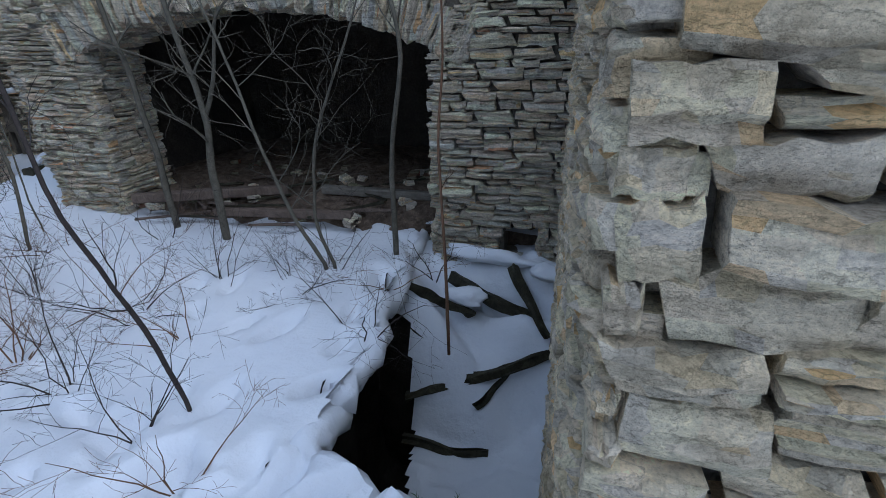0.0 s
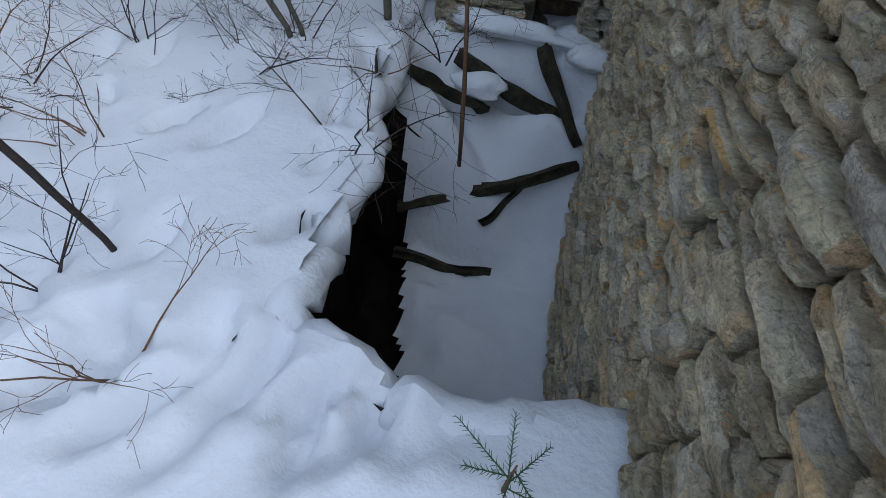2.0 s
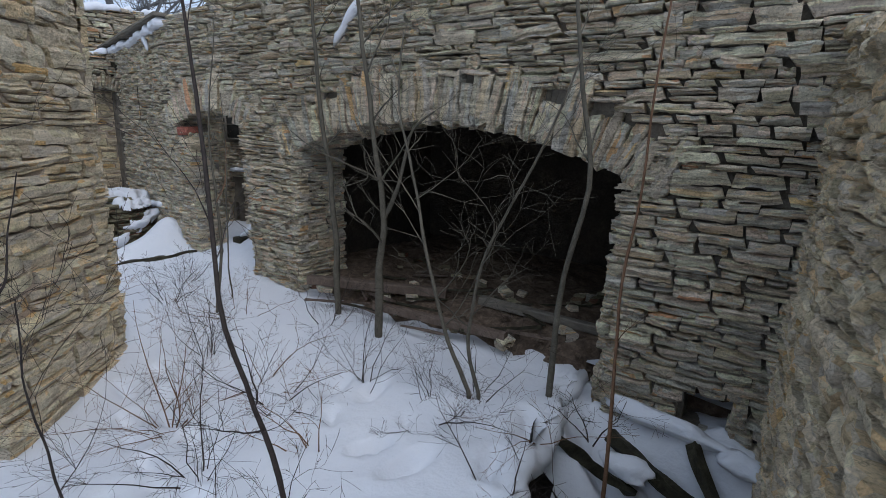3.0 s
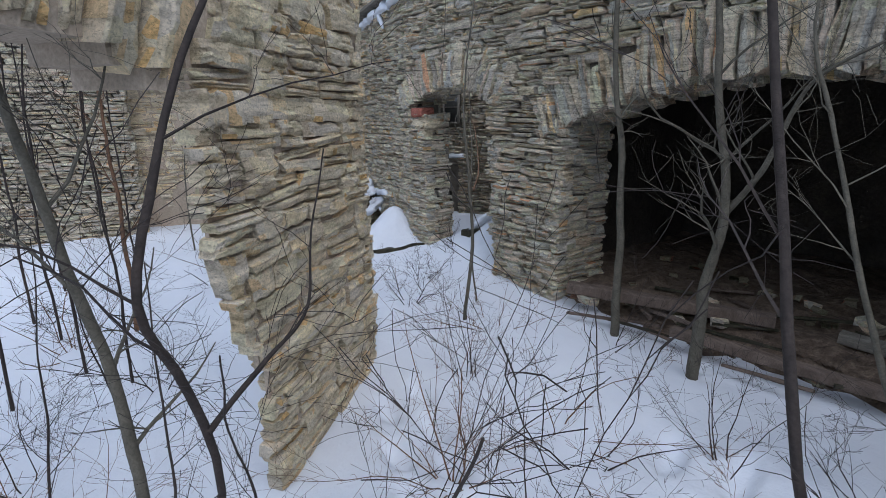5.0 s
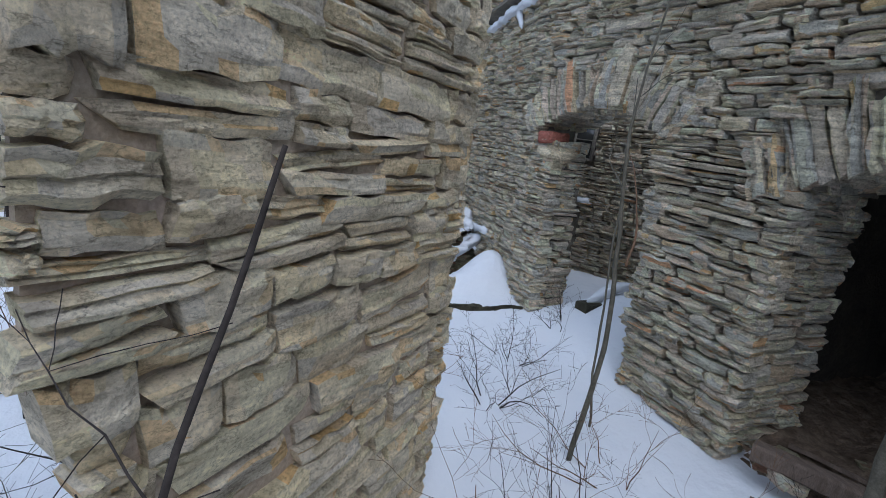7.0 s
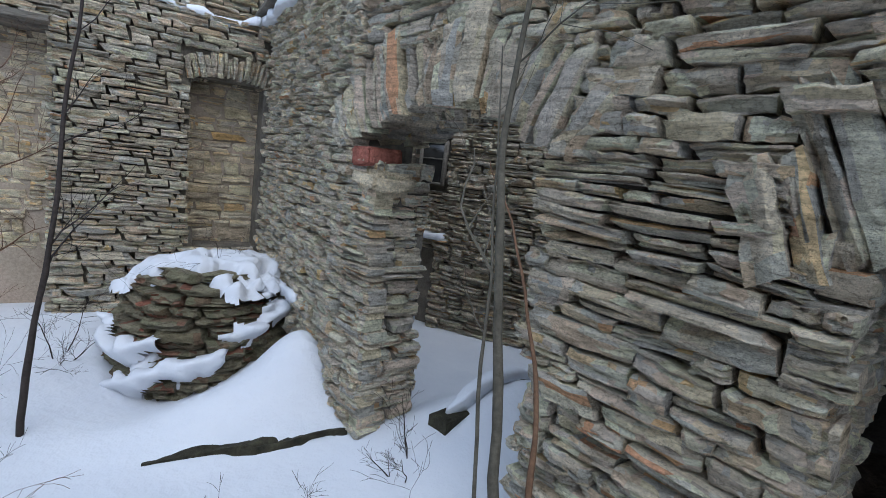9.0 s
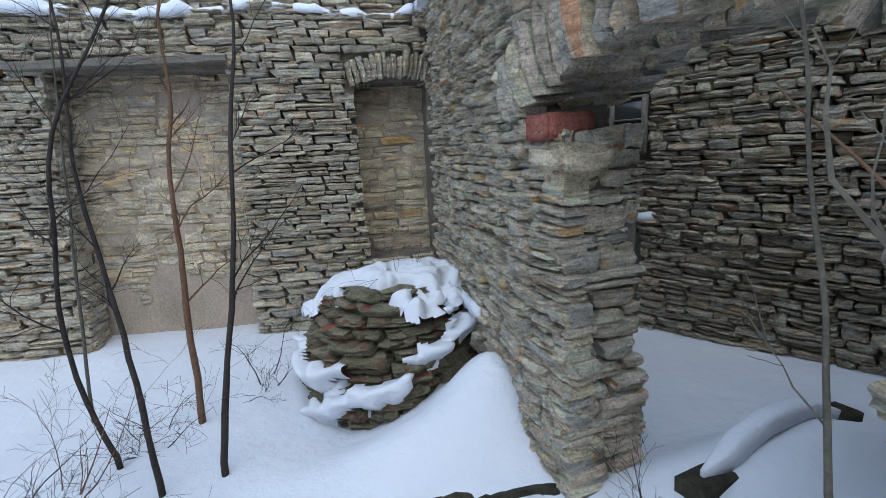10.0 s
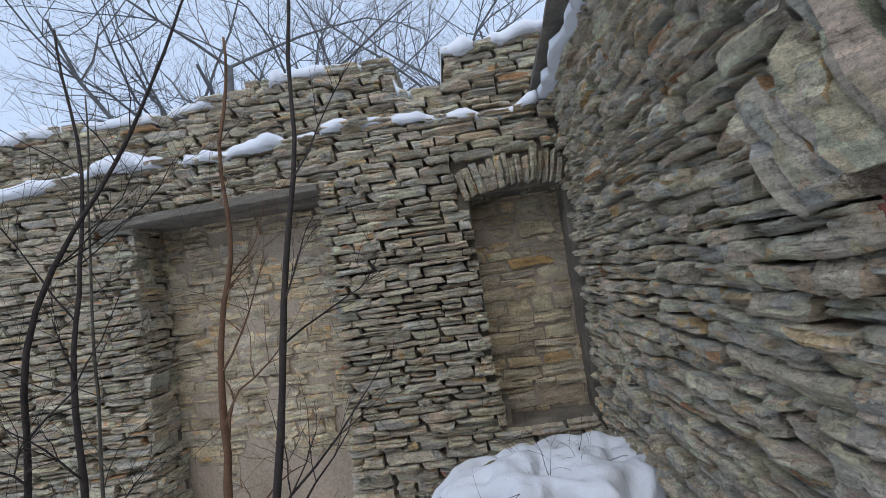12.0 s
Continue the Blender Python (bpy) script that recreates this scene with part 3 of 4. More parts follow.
wall_c = core("wall_south", P_O, P_U, -2.6, 1.6, -0.8, 3.0, lambda s: 0.3 if s < -0.1 else min(0.04 + 0.45 * max(s - 0.3, 0), 0.42), lambda s, z: (pier_solid(s - 0.05, z) and s < P_W - 0.03 if s > 0 else not c_arch_open(s, z)) and z < 2.9, PLASTER, recess=0.02,
              label="leaning rubble limestone pier with an arch springing from it", category="stone wall")
st = lay(P_O, P_U, 0.0, 1.6, -0.6, 2.85, lambda s, z: pier_solid(s, z) and not (z > 1.86 and s < 0.16 * min((z - 1.8) / 0.3, 1)), rng, h=(0.065, 0.13), ln=(0.18, 0.46), proud=(0.005, 0.04), depth=0.09)
st += voussoirs(P_O, P_U, C_C, C_R, -0.6, 0.5, rng, (0.28, 0.38), (0.05, 0.09), depth=0.16)
Q_O = (P_O[0] + P_U[0] * (P_W + 0.0), P_O[1] + P_U[1] * (P_W + 0.0))
st += lay(Q_O, (-P_N[0], -P_N[1]), 0.0, 0.45, -0.5, 2.8, lambda s, z: True, rng, h=(0.06, 0.13), ln=(0.2, 0.4), depth=0.08)
st += lay(P_O, P_U, -2.6, 0.1, 2.2, 2.85, lambda s, z: not c_arch_open(s, z) and math.hypot(s - C_C[0], z - C_C[1]) > C_R + 0.4, rng)
set_stones(wall_c, st, STONE_PALE, 300, (-3.6, -1.6, 1.2))

# wall between the doorway and the far corner, with a low arch
LOW_C, LOW_R = (-7.35, 0.02), 0.75


def low_open(s, z):
    return math.hypot(s - LOW_C[0], z - LOW_C[1]) < LOW_R


def low_band(s, z):
    return LOW_R < math.hypot(s - LOW_C[0], z - LOW_C[1]) < LOW_R + 0.2


DOOR_WALL_TOP = lambda s: 2.86 + 0.075 * (s + 6.26)
OD, UD = (0.0, 0.0), (1.0, 0.0)
wall_d = core("wall_west", OD, UD, -8.3, -5.97, -0.5, 3.05, 0.34, lambda s, z: not low_open(s, z) and z < DOOR_WALL_TOP(s) - 0.03, MORTAR, recess=0.07,
              label="rubble limestone wall with a low buried arch", category="stone wall")
st = lay(OD, UD, -7.98, -5.93, -0.2, 3.0, lambda s, z: not low_open(s, z) and not low_band(s, z) and z < DOOR_WALL_TOP(s) - 0.05, rng,
         h=(0.034, 0.072), ln=(0.10, 0.28), proud=(0.0, 0.045))
st += voussoirs(OD, UD, LOW_C, LOW_R, -0.6, 1.25, rng, (0.16, 0.22), (0.03, 0.05), (0.01, 0.04), 0.16, 2)
set_stones(wall_d, st, STONE, 300, (-6.3, 0, 1.4))

# far wall with two niches
XD = -7.97
N1L, N1R, N1T = -2.58, -1.43, 2.32
N2L, N2R, N2T, N2B = -0.55, -0.02, 2.2, 0.85
D_TOP = lambda s: 2.68 + 0.03 * math.sin(s * 4) - 0.03 * max(0, -s - 2)


def niche(s, z):
    if N1L < s < N1R and z < N1T:
        return True
    return N2L + 0.10 * max(0, 1.15 - z) < s < N2R and N2B < z < N2T - 0.25 * (s + 0.285) ** 2


def band2(s, z):
    return N2L - 0.07 < s < 0.05 and N2T - 0.1 < z < N2T + 0.16


OF, UF = (XD, 0.0), (0.0, 1.0)
wall_f = core("wall_far", OF, UF, -6.5, 0.4, -0.4, 2.7, 0.45, lambda s, z: not niche(s, z) and z < D_TOP(s), MORTAR, label="tall rubble limestone wall with a walled-up doorway and a narrow niche", category="stone wall")
st = lay(OF, UF, -6.4, 0.0, -0.1, 2.7, lambda s, z: not niche(s, z) and not band2(s, z) and z < D_TOP(s), rng, h=(0.032, 0.068), ln=(0.10, 0.30), proud=(0.0, 0.04))
st += voussoirs(OF, UF, (-0.285, N2T - 1.0), 1.0, -0.3, 0.28, rng, (0.15, 0.2), (0.028, 0.05), (0.0, 0.05), 0.14, 2)
st += lay((XD, N1L), (-1.0, 0.0), 0.0, 0.3, 0.1, N1T, lambda s, z: True, rng, h=(0.05, 0.09), ln=(0.12, 0.28), depth=0.05)
set_stones(wall_f, st, STONE, 300, (XD, -1.0, 1.6))
# back of the niches
XN = XD - 0.30
wall_n = core("wall_niche_infill", (XN, 0.0), UF, -2.9, 0.3, -0.3, 2.5, 0.1, lambda s, z: True, PLASTER, recess=0.012, label="crumbling plastered rubble infill of the niches", category="wall infill")
st = lay((XN, 0.0), UF, -2.8, 0.2, 0.0, 2.45, lambda s, z: (s > -0.7 or z > 0.8 + 0.35 * noise.noise(Vector((s * 2, z * 2, 4)))) and noise.noise(Vector((s * 3, z * 4, 8))) > -0.35, rng,
         h=(0.05, 0.10), ln=(0.12, 0.3), proud=(-0.006, 0.02), depth=0.06)
set_stones(wall_n, st, STONE_PALE, 240, (XN, -1.5, 1.6))
# upper storey, set back
XU = XD - 0.42
U_TOP = lambda s: 3.22 + 0.04 * math.sin(s * 3.1) - 0.05 * max(0, -s - 1.6) + (-0.2 if -0.92 < s < -0.62 else 0) + (0.06 if s > -0.62 else 0)
wall_u = core("wall_far_upper", (XU, 0.0), UF, -6.5, 0.8, 2.3, 3.4, 0.4, lambda s, z: z < U_TOP(s), MORTAR, label="set-back upper part of the ruined wall capped with snow", category="stone wall")
st = lay((XU, 0.0), UF, -6.4, 0.8, 2.5, 3.4, lambda s, z: z < U_TOP(s), rng, h=(0.045, 0.085), ln=(0.12, 0.32), proud=(0.0, 0.05))
set_stones(wall_u, st, STONE, 200, (XU, -1.0, 3.0))

# chamber behind the wide arch, its dimness put into the stone colour
ARCH_BACK = 2.6


def apoint(s, d, z):
    return (OA[0] + UA[0] * s - NA[0] * d, OA[1] + UA[1] * s - NA[1] * d, z)


def room_wall(name, a, b, z0, z1, material, label):
    n = 14
    vs, fs = [], []
    for i in range(n + 1):
        for j in range(9):
            p = Vector(a).lerp(Vector(b), i / n)
            p.z = z0 + (z1 - z0) * j / 8
            vs.append(wobble(p, 2.3, 0.05))
    for i in range(n):
        for j in range(8):
            fs.append((i * 9 + j, (i + 1) * 9 + j, (i + 1) * 9 + j + 1, i * 9 + j + 1))
    ob = mesh_ob(name, vs, fs, material, smooth=True)
    mod = ob.modifiers.new("thickness", "SOLIDIFY")
    mod.thickness, mod.offset = 0.3, 0
    return tagged(ob, label, "stone wall", kind="structure")


room_wall("wall_chamber_back", apoint(0.5, ARCH_BACK, 0), apoint(5.5, ARCH_BACK, 0), -0.3, 2.6, STONE_SHADED, "stone back wall of the vaulted chamber, coloured dark for shade")
room_wall("wall_chamber_side", apoint(0.75, 0.55, 0), apoint(0.75, ARCH_BACK, 0), -0.3, 2.6, STONE_SHADED, "stone side wall of the vaulted chamber, coloured dark for shade")
room_wall("wall_chamber_end", apoint(5.2, 0.55, 0), apoint(5.2, ARCH_BACK, 0), -0.3, 2.6, STONE_SHADED, "stone end wall of the vaulted chamber, coloured dark for shade")
cv, cf = [], []
for i in range(11):
    for j in range(9):
        s, d = 0.55 + 4.9 * i / 10, 0.5 + 2.3 * j / 8
        p = wobble(apoint(s, d, 1.75 + 0.55 * math.sin(math.pi * i / 10)), 2, 0.05)
        cv.append(p)
for i in range(10):
    for j in range(8):
        cf.append((i * 9 + j, i * 9 + j + 1, (i + 1) * 9 + j + 1, (i + 1) * 9 + j))
ceil_ob = mesh_ob("ceiling", cv, cf, STONE_SHADED, smooth=True)
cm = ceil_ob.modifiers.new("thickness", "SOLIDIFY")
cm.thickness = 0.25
tagged(ceil_ob, "vaulted stone ceiling of the chamber, coloured dark for shade", "ceiling", kind="structure")
fv, ff = [], []
for i in range(61):
    for j in range(41):
        s, d = 0.7 + 4.6 * i / 60, -0.25 + 2.9 * j / 40
        x, y, _ = apoint(s, d, 0)
        edge = ground(x, y) - 0.10 + 0.18 * min(max(d + 0.15, 0) / 0.5, 1)
        if s > ARCH_R - 0.1 and d < 0.3:
            edge -= 0.3
        if d < 0.05 and s < ARCH_L + 0.05:
            edge -= 0.3
        fv.append((x, y, edge + 0.05 * noise.noise(Vector((x * 6, y * 6, 1))) + 0.03 * noise.noise(Vector((x * 17, y * 17, 1)))))
for i in range(60):
    for j in range(40):
        if -0.25 + 2.9 * j / 40 < 0.2 and not ARCH_L < 0.7 + 4.6 * (i + 0.5) / 60 < ARCH_R:
            continue
        ff.append((i * 41 + j, (i + 1) * 41 + j, (i + 1) * 41 + j + 1, i * 41 + j + 1))
tagged(mesh_ob("floor_chamber", fv, ff, LITTER, smooth=True), "brown leaf litter and rubble on the chamber floor", "floor", kind="structure")

# room seen through the doorway
UI = (0.8696, 0.4938)
wall_i = core("wall_inner", (-7.9, 0.94), UI, 0.0, 5.2, -0.8, 3.0, 0.4, lambda s, z: not (0.44 < s < 0.54 and 1.58 < z < 1.95) and not (0.56 < s < 0.62 and -0.2 < z < 0.62), MORTAR,
              label="grey rubble limestone wall of the inner room", category="stone wall")
st = lay((-7.9, 0.94), UI, 0.0, 5.2, -0.6, 3.0, lambda s, z: not (0.42 < s < 0.78 and 1.55 < z < 1.98) and not (0.54 < s < 0.74 and -0.2 < z < 1.0), rng, h=(0.034, 0.07), ln=(0.09, 0.26), proud=(0.0, 0.035))
set_stones(wall_i, st, STONE_INNER, 280, (-6.6, 1.7, 1.3))

# ---- things ----
brick_rng = random.Random(5)


def rough_block(name, size, material, seed, bevel=0.012, amount=0.012, cuts=3):
    bm = bmesh.new()
    bmesh.ops.create_cube(bm, size=1)
    bmesh.ops.scale(bm, vec=size, verts=bm.verts)
    bmesh.ops.bevel(bm, geom=bm.edges[:], offset=bevel, segments=2, affect="EDGES")
    bmesh.ops.subdivide_edges(bm, edges=bm.edges[:], cuts=cuts, use_grid_fill=True)
    for v in bm.verts:
        v.co += noise.noise_vector(v.co * 9 + Vector((seed, 0, 0))) * amount
    me = bpy.data.meshes.new(name)
    bm.to_mesh(me)
    bm.free()
    me.materials.append(material)
    me.shade_smooth()
    return new(name, me)


rb = rough_block("brick", (0.15, 0.20, 0.085), BRICK, 1, 0.01, 0.012)
rb.matrix_world = pose(-5.84, 0.09, 1.725, 3, -3, 16)
tagged(rb, "broken red brick in the door jamb under the arch", "brick")
qs = rough_block("quoin_stone", (0.24, 0.24, 0.11), STONE_PALE, 7, 0.03, 0.02)
qs.matrix_world = pose(-5.80, 0.12, 1.615, 0, 3, 9)
tagged(qs, "pale rounded quoin stone on top of the door jamb", "stone")


# wooden lintel over the walled-up doorway
def beam(name, a, b, w, h, material, label, category, seed=0, roll=0.0, rough=0.008, bow=0.0, taper=1.0):
    a, b = Vector(a), Vector(b)
    d = (b - a).normalized()
    side = d.cross(Vector((0, 0, 1))).normalized()
    up = side.cross(d)
    side, up = side * math.cos(roll) + up * math.sin(roll), up * math.cos(roll) - side * math.sin(roll)
    n = 16
    vs, fs = [], []
    prof = [(-0.5, -0.38), (-0.38, -0.5), (0.38, -0.5), (0.5, -0.38), (0.5, 0.38), (0.38, 0.5), (-0.38, 0.5), (-0.5, 0.38)]
    for i in range(n + 1):
        c = a.lerp(b, i / n) + side * bow * (math.sin(math.pi * i / n) + 0.5 * math.sin(2.3 * math.pi * i / n + seed))
        f = 1 + (taper - 1) * i / n
        for k, (p, q) in enumerate(prof):
            r = rough * noise.noise(c * 5 + Vector((k * 2.7 + seed, 0, 0)))
            vs.append(c + side * (p * w * f + r) + up * (q * h * f + r))
    for i in range(n):
        for k in range(8):
            j = (k + 1) % 8
            fs.append((i * 8 + k, i * 8 + j, (i + 1) * 8 + j, (i + 1) * 8 + k))
    fs.append(tuple(range(8))[::-1])
    fs.append(tuple(n * 8 + k for k in range(8)))
    return tagged(mesh_ob(name, vs, fs, material), label, category)


beam("lintel", (XD - 0.02, N1L - 0.16, N1T + 0.0), (XD - 0.02, N1R + 0.03, N1T + 0.03), 0.18, 0.055, WOOD_OLD, "weathered brown wooden lintel over the walled-up doorway", "lintel")
beam("coping_board", (-8.35, -0.03, 2.74), (-6.0, -0.03, 2.90), 0.16, 0.035, WOOD_OLD, "old wooden coping board under snow on the wall top", "board")
beam("fallen_beam", (-5.84, -0.82, 0.31), (-5.74, 0.03, 0.37), 0.09, 0.075, WOOD_WET, "dark half-rotten beam edging the snow heap", "beam", 3, 0.2, 0.035)
beam("door_post", (-7.38, 1.35, -0.3), (-7.38, 1.35, 0.98), 0.07, 0.07, WOOD_OLD, "grey wooden post in the inner room", "post")
beam("window_post", (-7.41, 1.33, 1.15), (-7.41, 1.33, 1.65), 0.06, 0.05, WOOD_OLD, "grey wooden post below the broken window", "post")
beam("log", (-5.44, 0.36, ground(-5.44, 0.36) + 0.02), (-5.72, 1.30, ground(-5.72, 1.30) + 0.03), 0.11, 0.09, WOOD_WET, "fallen log lying in the doorway under snow", "log", 5)
beam("log", (-3.85, 0.32, 0.46), (-2.75, 1.0, 0.46), 0.085, 0.08, WOOD_BROWN, "bare fallen log across the arch opening", "log", 6)
beam("log", (-3.05, 0.45, 0.40), (-1.9, 0.72, 0.42), 0.07, 0.06, WOOD_BROWN, "thin broken log lying at the edge of the snow", "log", 7)
beam("log", (-2.45, 1.1, 0.46), (-1.35, 1.3, 0.45), 0.08, 0.07, WOOD_OLD, "thin grey log on the chamber floor", "log", 8)


# window casement hanging in the inner room
def casement():
    root = tagged(new("window_frame"), "small broken wooden window casement in the inner room wall", "window frame")
    root.matrix_world = Matrix.Translation((-7.320, 1.235, 1.77)) @ Matrix.Diagonal((0.85, 1, 0.6, 1)) @ Matrix.Rotation(math.atan2(UI[1], UI[0]), 4, "Z")
    for name, x, z, w, h in (("side_bar", -0.13, 0, 0.035, 0.62), ("side_bar", 0.13, 0, 0.035, 0.62), ("rail", 0, 0.29, 0.26, 0.035), ("rail", 0, -0.29, 0.26, 0.035), ("glazing_bar", 0, 0.05, 0.24, 0.02), ("pane", 0, 0, 0.25, 0.57)):
        bm = bmesh.new()
        bmesh.ops.create_cube(bm, size=1)
        bmesh.ops.scale(bm, vec=(w, 0.012 if name == "pane" else 0.04, h), verts=bm.verts)
        bmesh.ops.translate(bm, vec=(x, 0, z), verts=bm.verts)
        bmesh.ops.bevel(bm, geom=bm.edges[:], offset=0.004, segments=1, affect="EDGES")
        part(name, bm, DARK_GLASS if name == "pane" else WOOD_OLD, root)
    return root


casement()


# snow lying on ledges: lumpy strips
def snow_strip(pts, width, thick, label, seed=0, name="snow_strip", gaps=0.0, cross=(0, 1, 0)):
    """A strip of snow along a ledge, with an uneven front edge; cross: the way across the ledge."""
    cx = Vector(cross).normalized()
    n = len(pts)
    vs, fs, k = [], [], 9
    for i, p in enumerate(pts):
        p = Vector(p)
        lump = max(0.75 + 0.8 * noise.noise(p * 4.5 + Vector((seed, 0, 0))) + 0.75 * noise.noise(p * 10) + 0.3 * noise.noise(p * 23), 0.1)
        if gaps and noise.noise(p * 2.6 + Vector((0, seed * 3.3, 0))) < gaps - 0.5:
            lump *= 0.12
        end = 0.2 if i in (0, n - 1) else 1
        for j in range(k):
            a = math.pi * j / (k - 1)
            w = width * (0.5 + 0.5 * lump) * end
            sag = 0.035 * max(noise.noise(p * 7 + Vector((0, 0, seed * 1.7))), 0) * (j < 2 or j > k - 3)
            vs.append(p - cx * math.cos(a) * w / 2 + Vector((0, 0, -sag + math.sin(a) ** 0.7 * thick * lump * end - (0.03 if j in (0, k - 1) else 0) * (1 if lump > 0.3 else 2))))
    for i in range(n - 1):
        for j in range(k):
            jj = (j + 1) % k
            fs.append((i * k + j, i * k + jj, (i + 1) * k + jj, (i + 1) * k + j))
    fs.append(tuple(range(k))[::-1])
    fs.append(tuple((n - 1) * k + j for j in range(k)))
    return tagged(mesh_ob(name, vs, fs, SNOW, smooth=True), label, "snow")


snow_strip([(XD - 0.12, y, D_TOP(y) + 0.0) for y in np.arange(-6.3, -0.05, 0.04)], 0.34, 0.05, "thin snow lying on the ledge of the far wall", 1, cross=(1, 0, 0), gaps=0.3)
snow_strip([(XU - 0.12, y, U_TOP(y) - 0.01) for y in np.arange(-6.4, 0.75, 0.04)], 0.34, 0.065, "snow capping the upper wall", 2, cross=(1, 0, 0), gaps=0.1)
snow_strip([(x, 0.02, DOOR_WALL_TOP(x) - 0.055) for x in np.arange(-8.3, -6.0, 0.05)], 0.22, 0.055, "snow lying along the wooden coping board", 3, cross=(0, 1, 0))
snow_strip([(x, -0.04, 0.83 + 0.0 * x) for x in np.arange(-7.15, -6.55, 0.03)], 0.06, 0.03, "small patch of snow on projecting stones", 4, gaps=0.4)
snow_strip([(-7.43 + 0.022 * k, 1.23 + 0.0125 * k, 1.15) for k in range(13)], 0.16, 0.045, "snow on the sill of the inner room", 6, gaps=0.1)
snow_strip([(-5.46 - 0.022 * k, 0.42 + 0.075 * k, ground(-5.46 - 0.022 * k, 0.42 + 0.075 * k) + 0.055) for k in range(12)], 0.09, 0.035, "snow lying along the fallen log in the doorway", 9, cross=(1, 0.2, 0))
ip = Vector((-6.62, -0.04, 2.74))
snow_strip([ip + Vector((0.02 * k, 0, -0.022 * k)) for k in range(7)], 0.05, 0.05, "small clump of snow clinging to the wall", 7)
sp = apoint(1.72, -0.05, 2.47)
snow_strip([Vector(sp) + Vector((0.03 * k, 0.01 * k, 0.035 * k)) for k in range(10)], 0.06, 0.05, "snow clinging to a slanted ledge above the arch", 8)
# ruined oven stump heaped with snow
stump = tagged(new("masonry_stump"), "collapsed mossy oven of brown stones and bricks under snow", "masonry stump")
stump.matrix_world = pose(-7.18, -0.47, 0.02) @ Matrix.Diagonal((1.3, 1.2, 1.06, 1))
srng = random.Random(12)
body = []
for j in range(15):
    z = j * 0.055
    rx = 0.42 * math.sqrt(max(1 - (j / 15.5) ** 3, 0.05))
    ry = rx * 1.08
    a = srng.uniform(0, 0.3)
    while a < 2 * math.pi:
        ll = srng.uniform(0.12, 0.24)
        da = ll / max(rx, 0.15)
        c = a + da / 2
        u = (-math.sin(c), math.cos(c))
        nn = (u[1], -u[0])
        body.append(block((rx * math.cos(c), ry * math.sin(c)), u, nn, 0, z + 0.03, ll, 0.2, 0.052, srng.uniform(0, 0.06), srng.uniform(-0.06, 0.06), srng.randrange(36)))
        a += da
set_stones(stump, body, STONE_BROWN, 200, (0.4, 0, 0.4))
cb = bmesh.new()
bmesh.ops.create_icosphere(cb, subdivisions=3, radius=1)
for v in cb.verts:
    v.co = Vector((v.co.x * 0.36, v.co.y * 0.40, v.co.z * 0.44 + 0.30))
part("core", cb, STONE_BROWN, stump)


def snow_lump(at, size, seed, label, name="snow_lump"):
    bm = bmesh.new()
    bmesh.ops.create_icosphere(bm, subdivisions=3, radius=1)
    for v in bm.verts:
        q = v.co.copy()
        w = 1 + 0.35 * noise.noise(q * 1.6 + Vector((seed, 0, 0))) + 0.15 * noise.noise(q * 4 + Vector((seed, 0, 0)))
        v.co = Vector((q.x * size[0] * w, q.y * size[1] * w, q.z * size[2] * w * (0.55 if q.z < 0 else 1)))
    me = bpy.data.meshes.new(name)
    bm.to_mesh(me)
    bm.free()
    me.materials.append(SNOW)
    me.shade_smooth()
    ob = new(name, me)
    ob.matrix_world = Matrix.Translation(at)
    return tagged(ob, label, "snow")


def draped_snow(centre, label):
    """Snow draped over the oven: a top cap, a diagonal band and a small shelf, with bare stone between."""
    na, nv = 150, 76
    verts, faces, deep = [], [], []
    for i in range(na):
        a = -math.pi + 2 * math.pi * i / na
        for j in range(nv + 1):
            v = j / nv
            if v < 0.4:
                r, z = 0.44 * v / 0.4, 0.88 - 0.07 * (v / 0.4) ** 2 - 0.06 * (1 - math.sin(a)) * v / 0.4
                nx, nz = 0.2, 1.0
            else:
                q = (v - 0.4) / 0.6
                r, z = 0.44 + 0.07 * q, 0.81 - 0.06 * (1 - math.sin(a)) - 0.62 * q
                nx, nz = 0.85, 0.5
            p = Vector((math.cos(a) * r, 1.08 * math.sin(a) * r, z))
            cap = min((0.30 + 0.12 * math.cos(a - 2.7) + 0.05 * math.sin(a * 3 + 1) - v) * 3.0, 0.16)
            band = 0.22 - abs(v - (0.74 - 0.17 * (a + 0.3))) * 5.5 if -1.5 < a < 1.3 else -1
            shelf = 0.2 - abs(v - 0.62 - 0.05 * math.sin(a * 5)) * 6 if -1.7 < a < -0.5 else -1
            m = max(cap, band, shelf) + 0.42 * noise.noise(p * 7) + 0.25 * noise.noise(p * 17)
            t = 0.065 * min(max(m * 2.2, 0), 1) ** 0.6 - 0.012 + max(min(m, 0), -0.12) * 0.5
            deep.append(m)
            verts.append(p + Vector((math.cos(a) * nx, math.sin(a) * nx, nz)).normalized() * t)
    w = nv + 1
    for i in range(na):
        for j in range(nv):
            q = (i * w + j, ((i + 1) % na) * w + j, ((i + 1) % na) * w + j + 1, i * w + j + 1)
            if min(deep[k] for k in q) > -0.22:
                faces.append(q)
    ob = mesh_ob("snow_drift", verts, faces, SNOW, smooth=True)
    ob.location, ob.scale = centre, (1.3, 1.2, 1.06)
    return tagged(ob, label, "snow")


draped_snow((-7.18, -0.47, 0.02), "snow draped over the collapsed oven in bands")
snow_lump((-6.82, -0.80, 0.36), (0.12, 0.10, 0.10), 3, "lump of snow at the foot of the oven")
snow_lump((-6.95, -0.12, 0.80), (0.10, 0.09, 0.06), 4, "lump of snow on the collapsed oven")

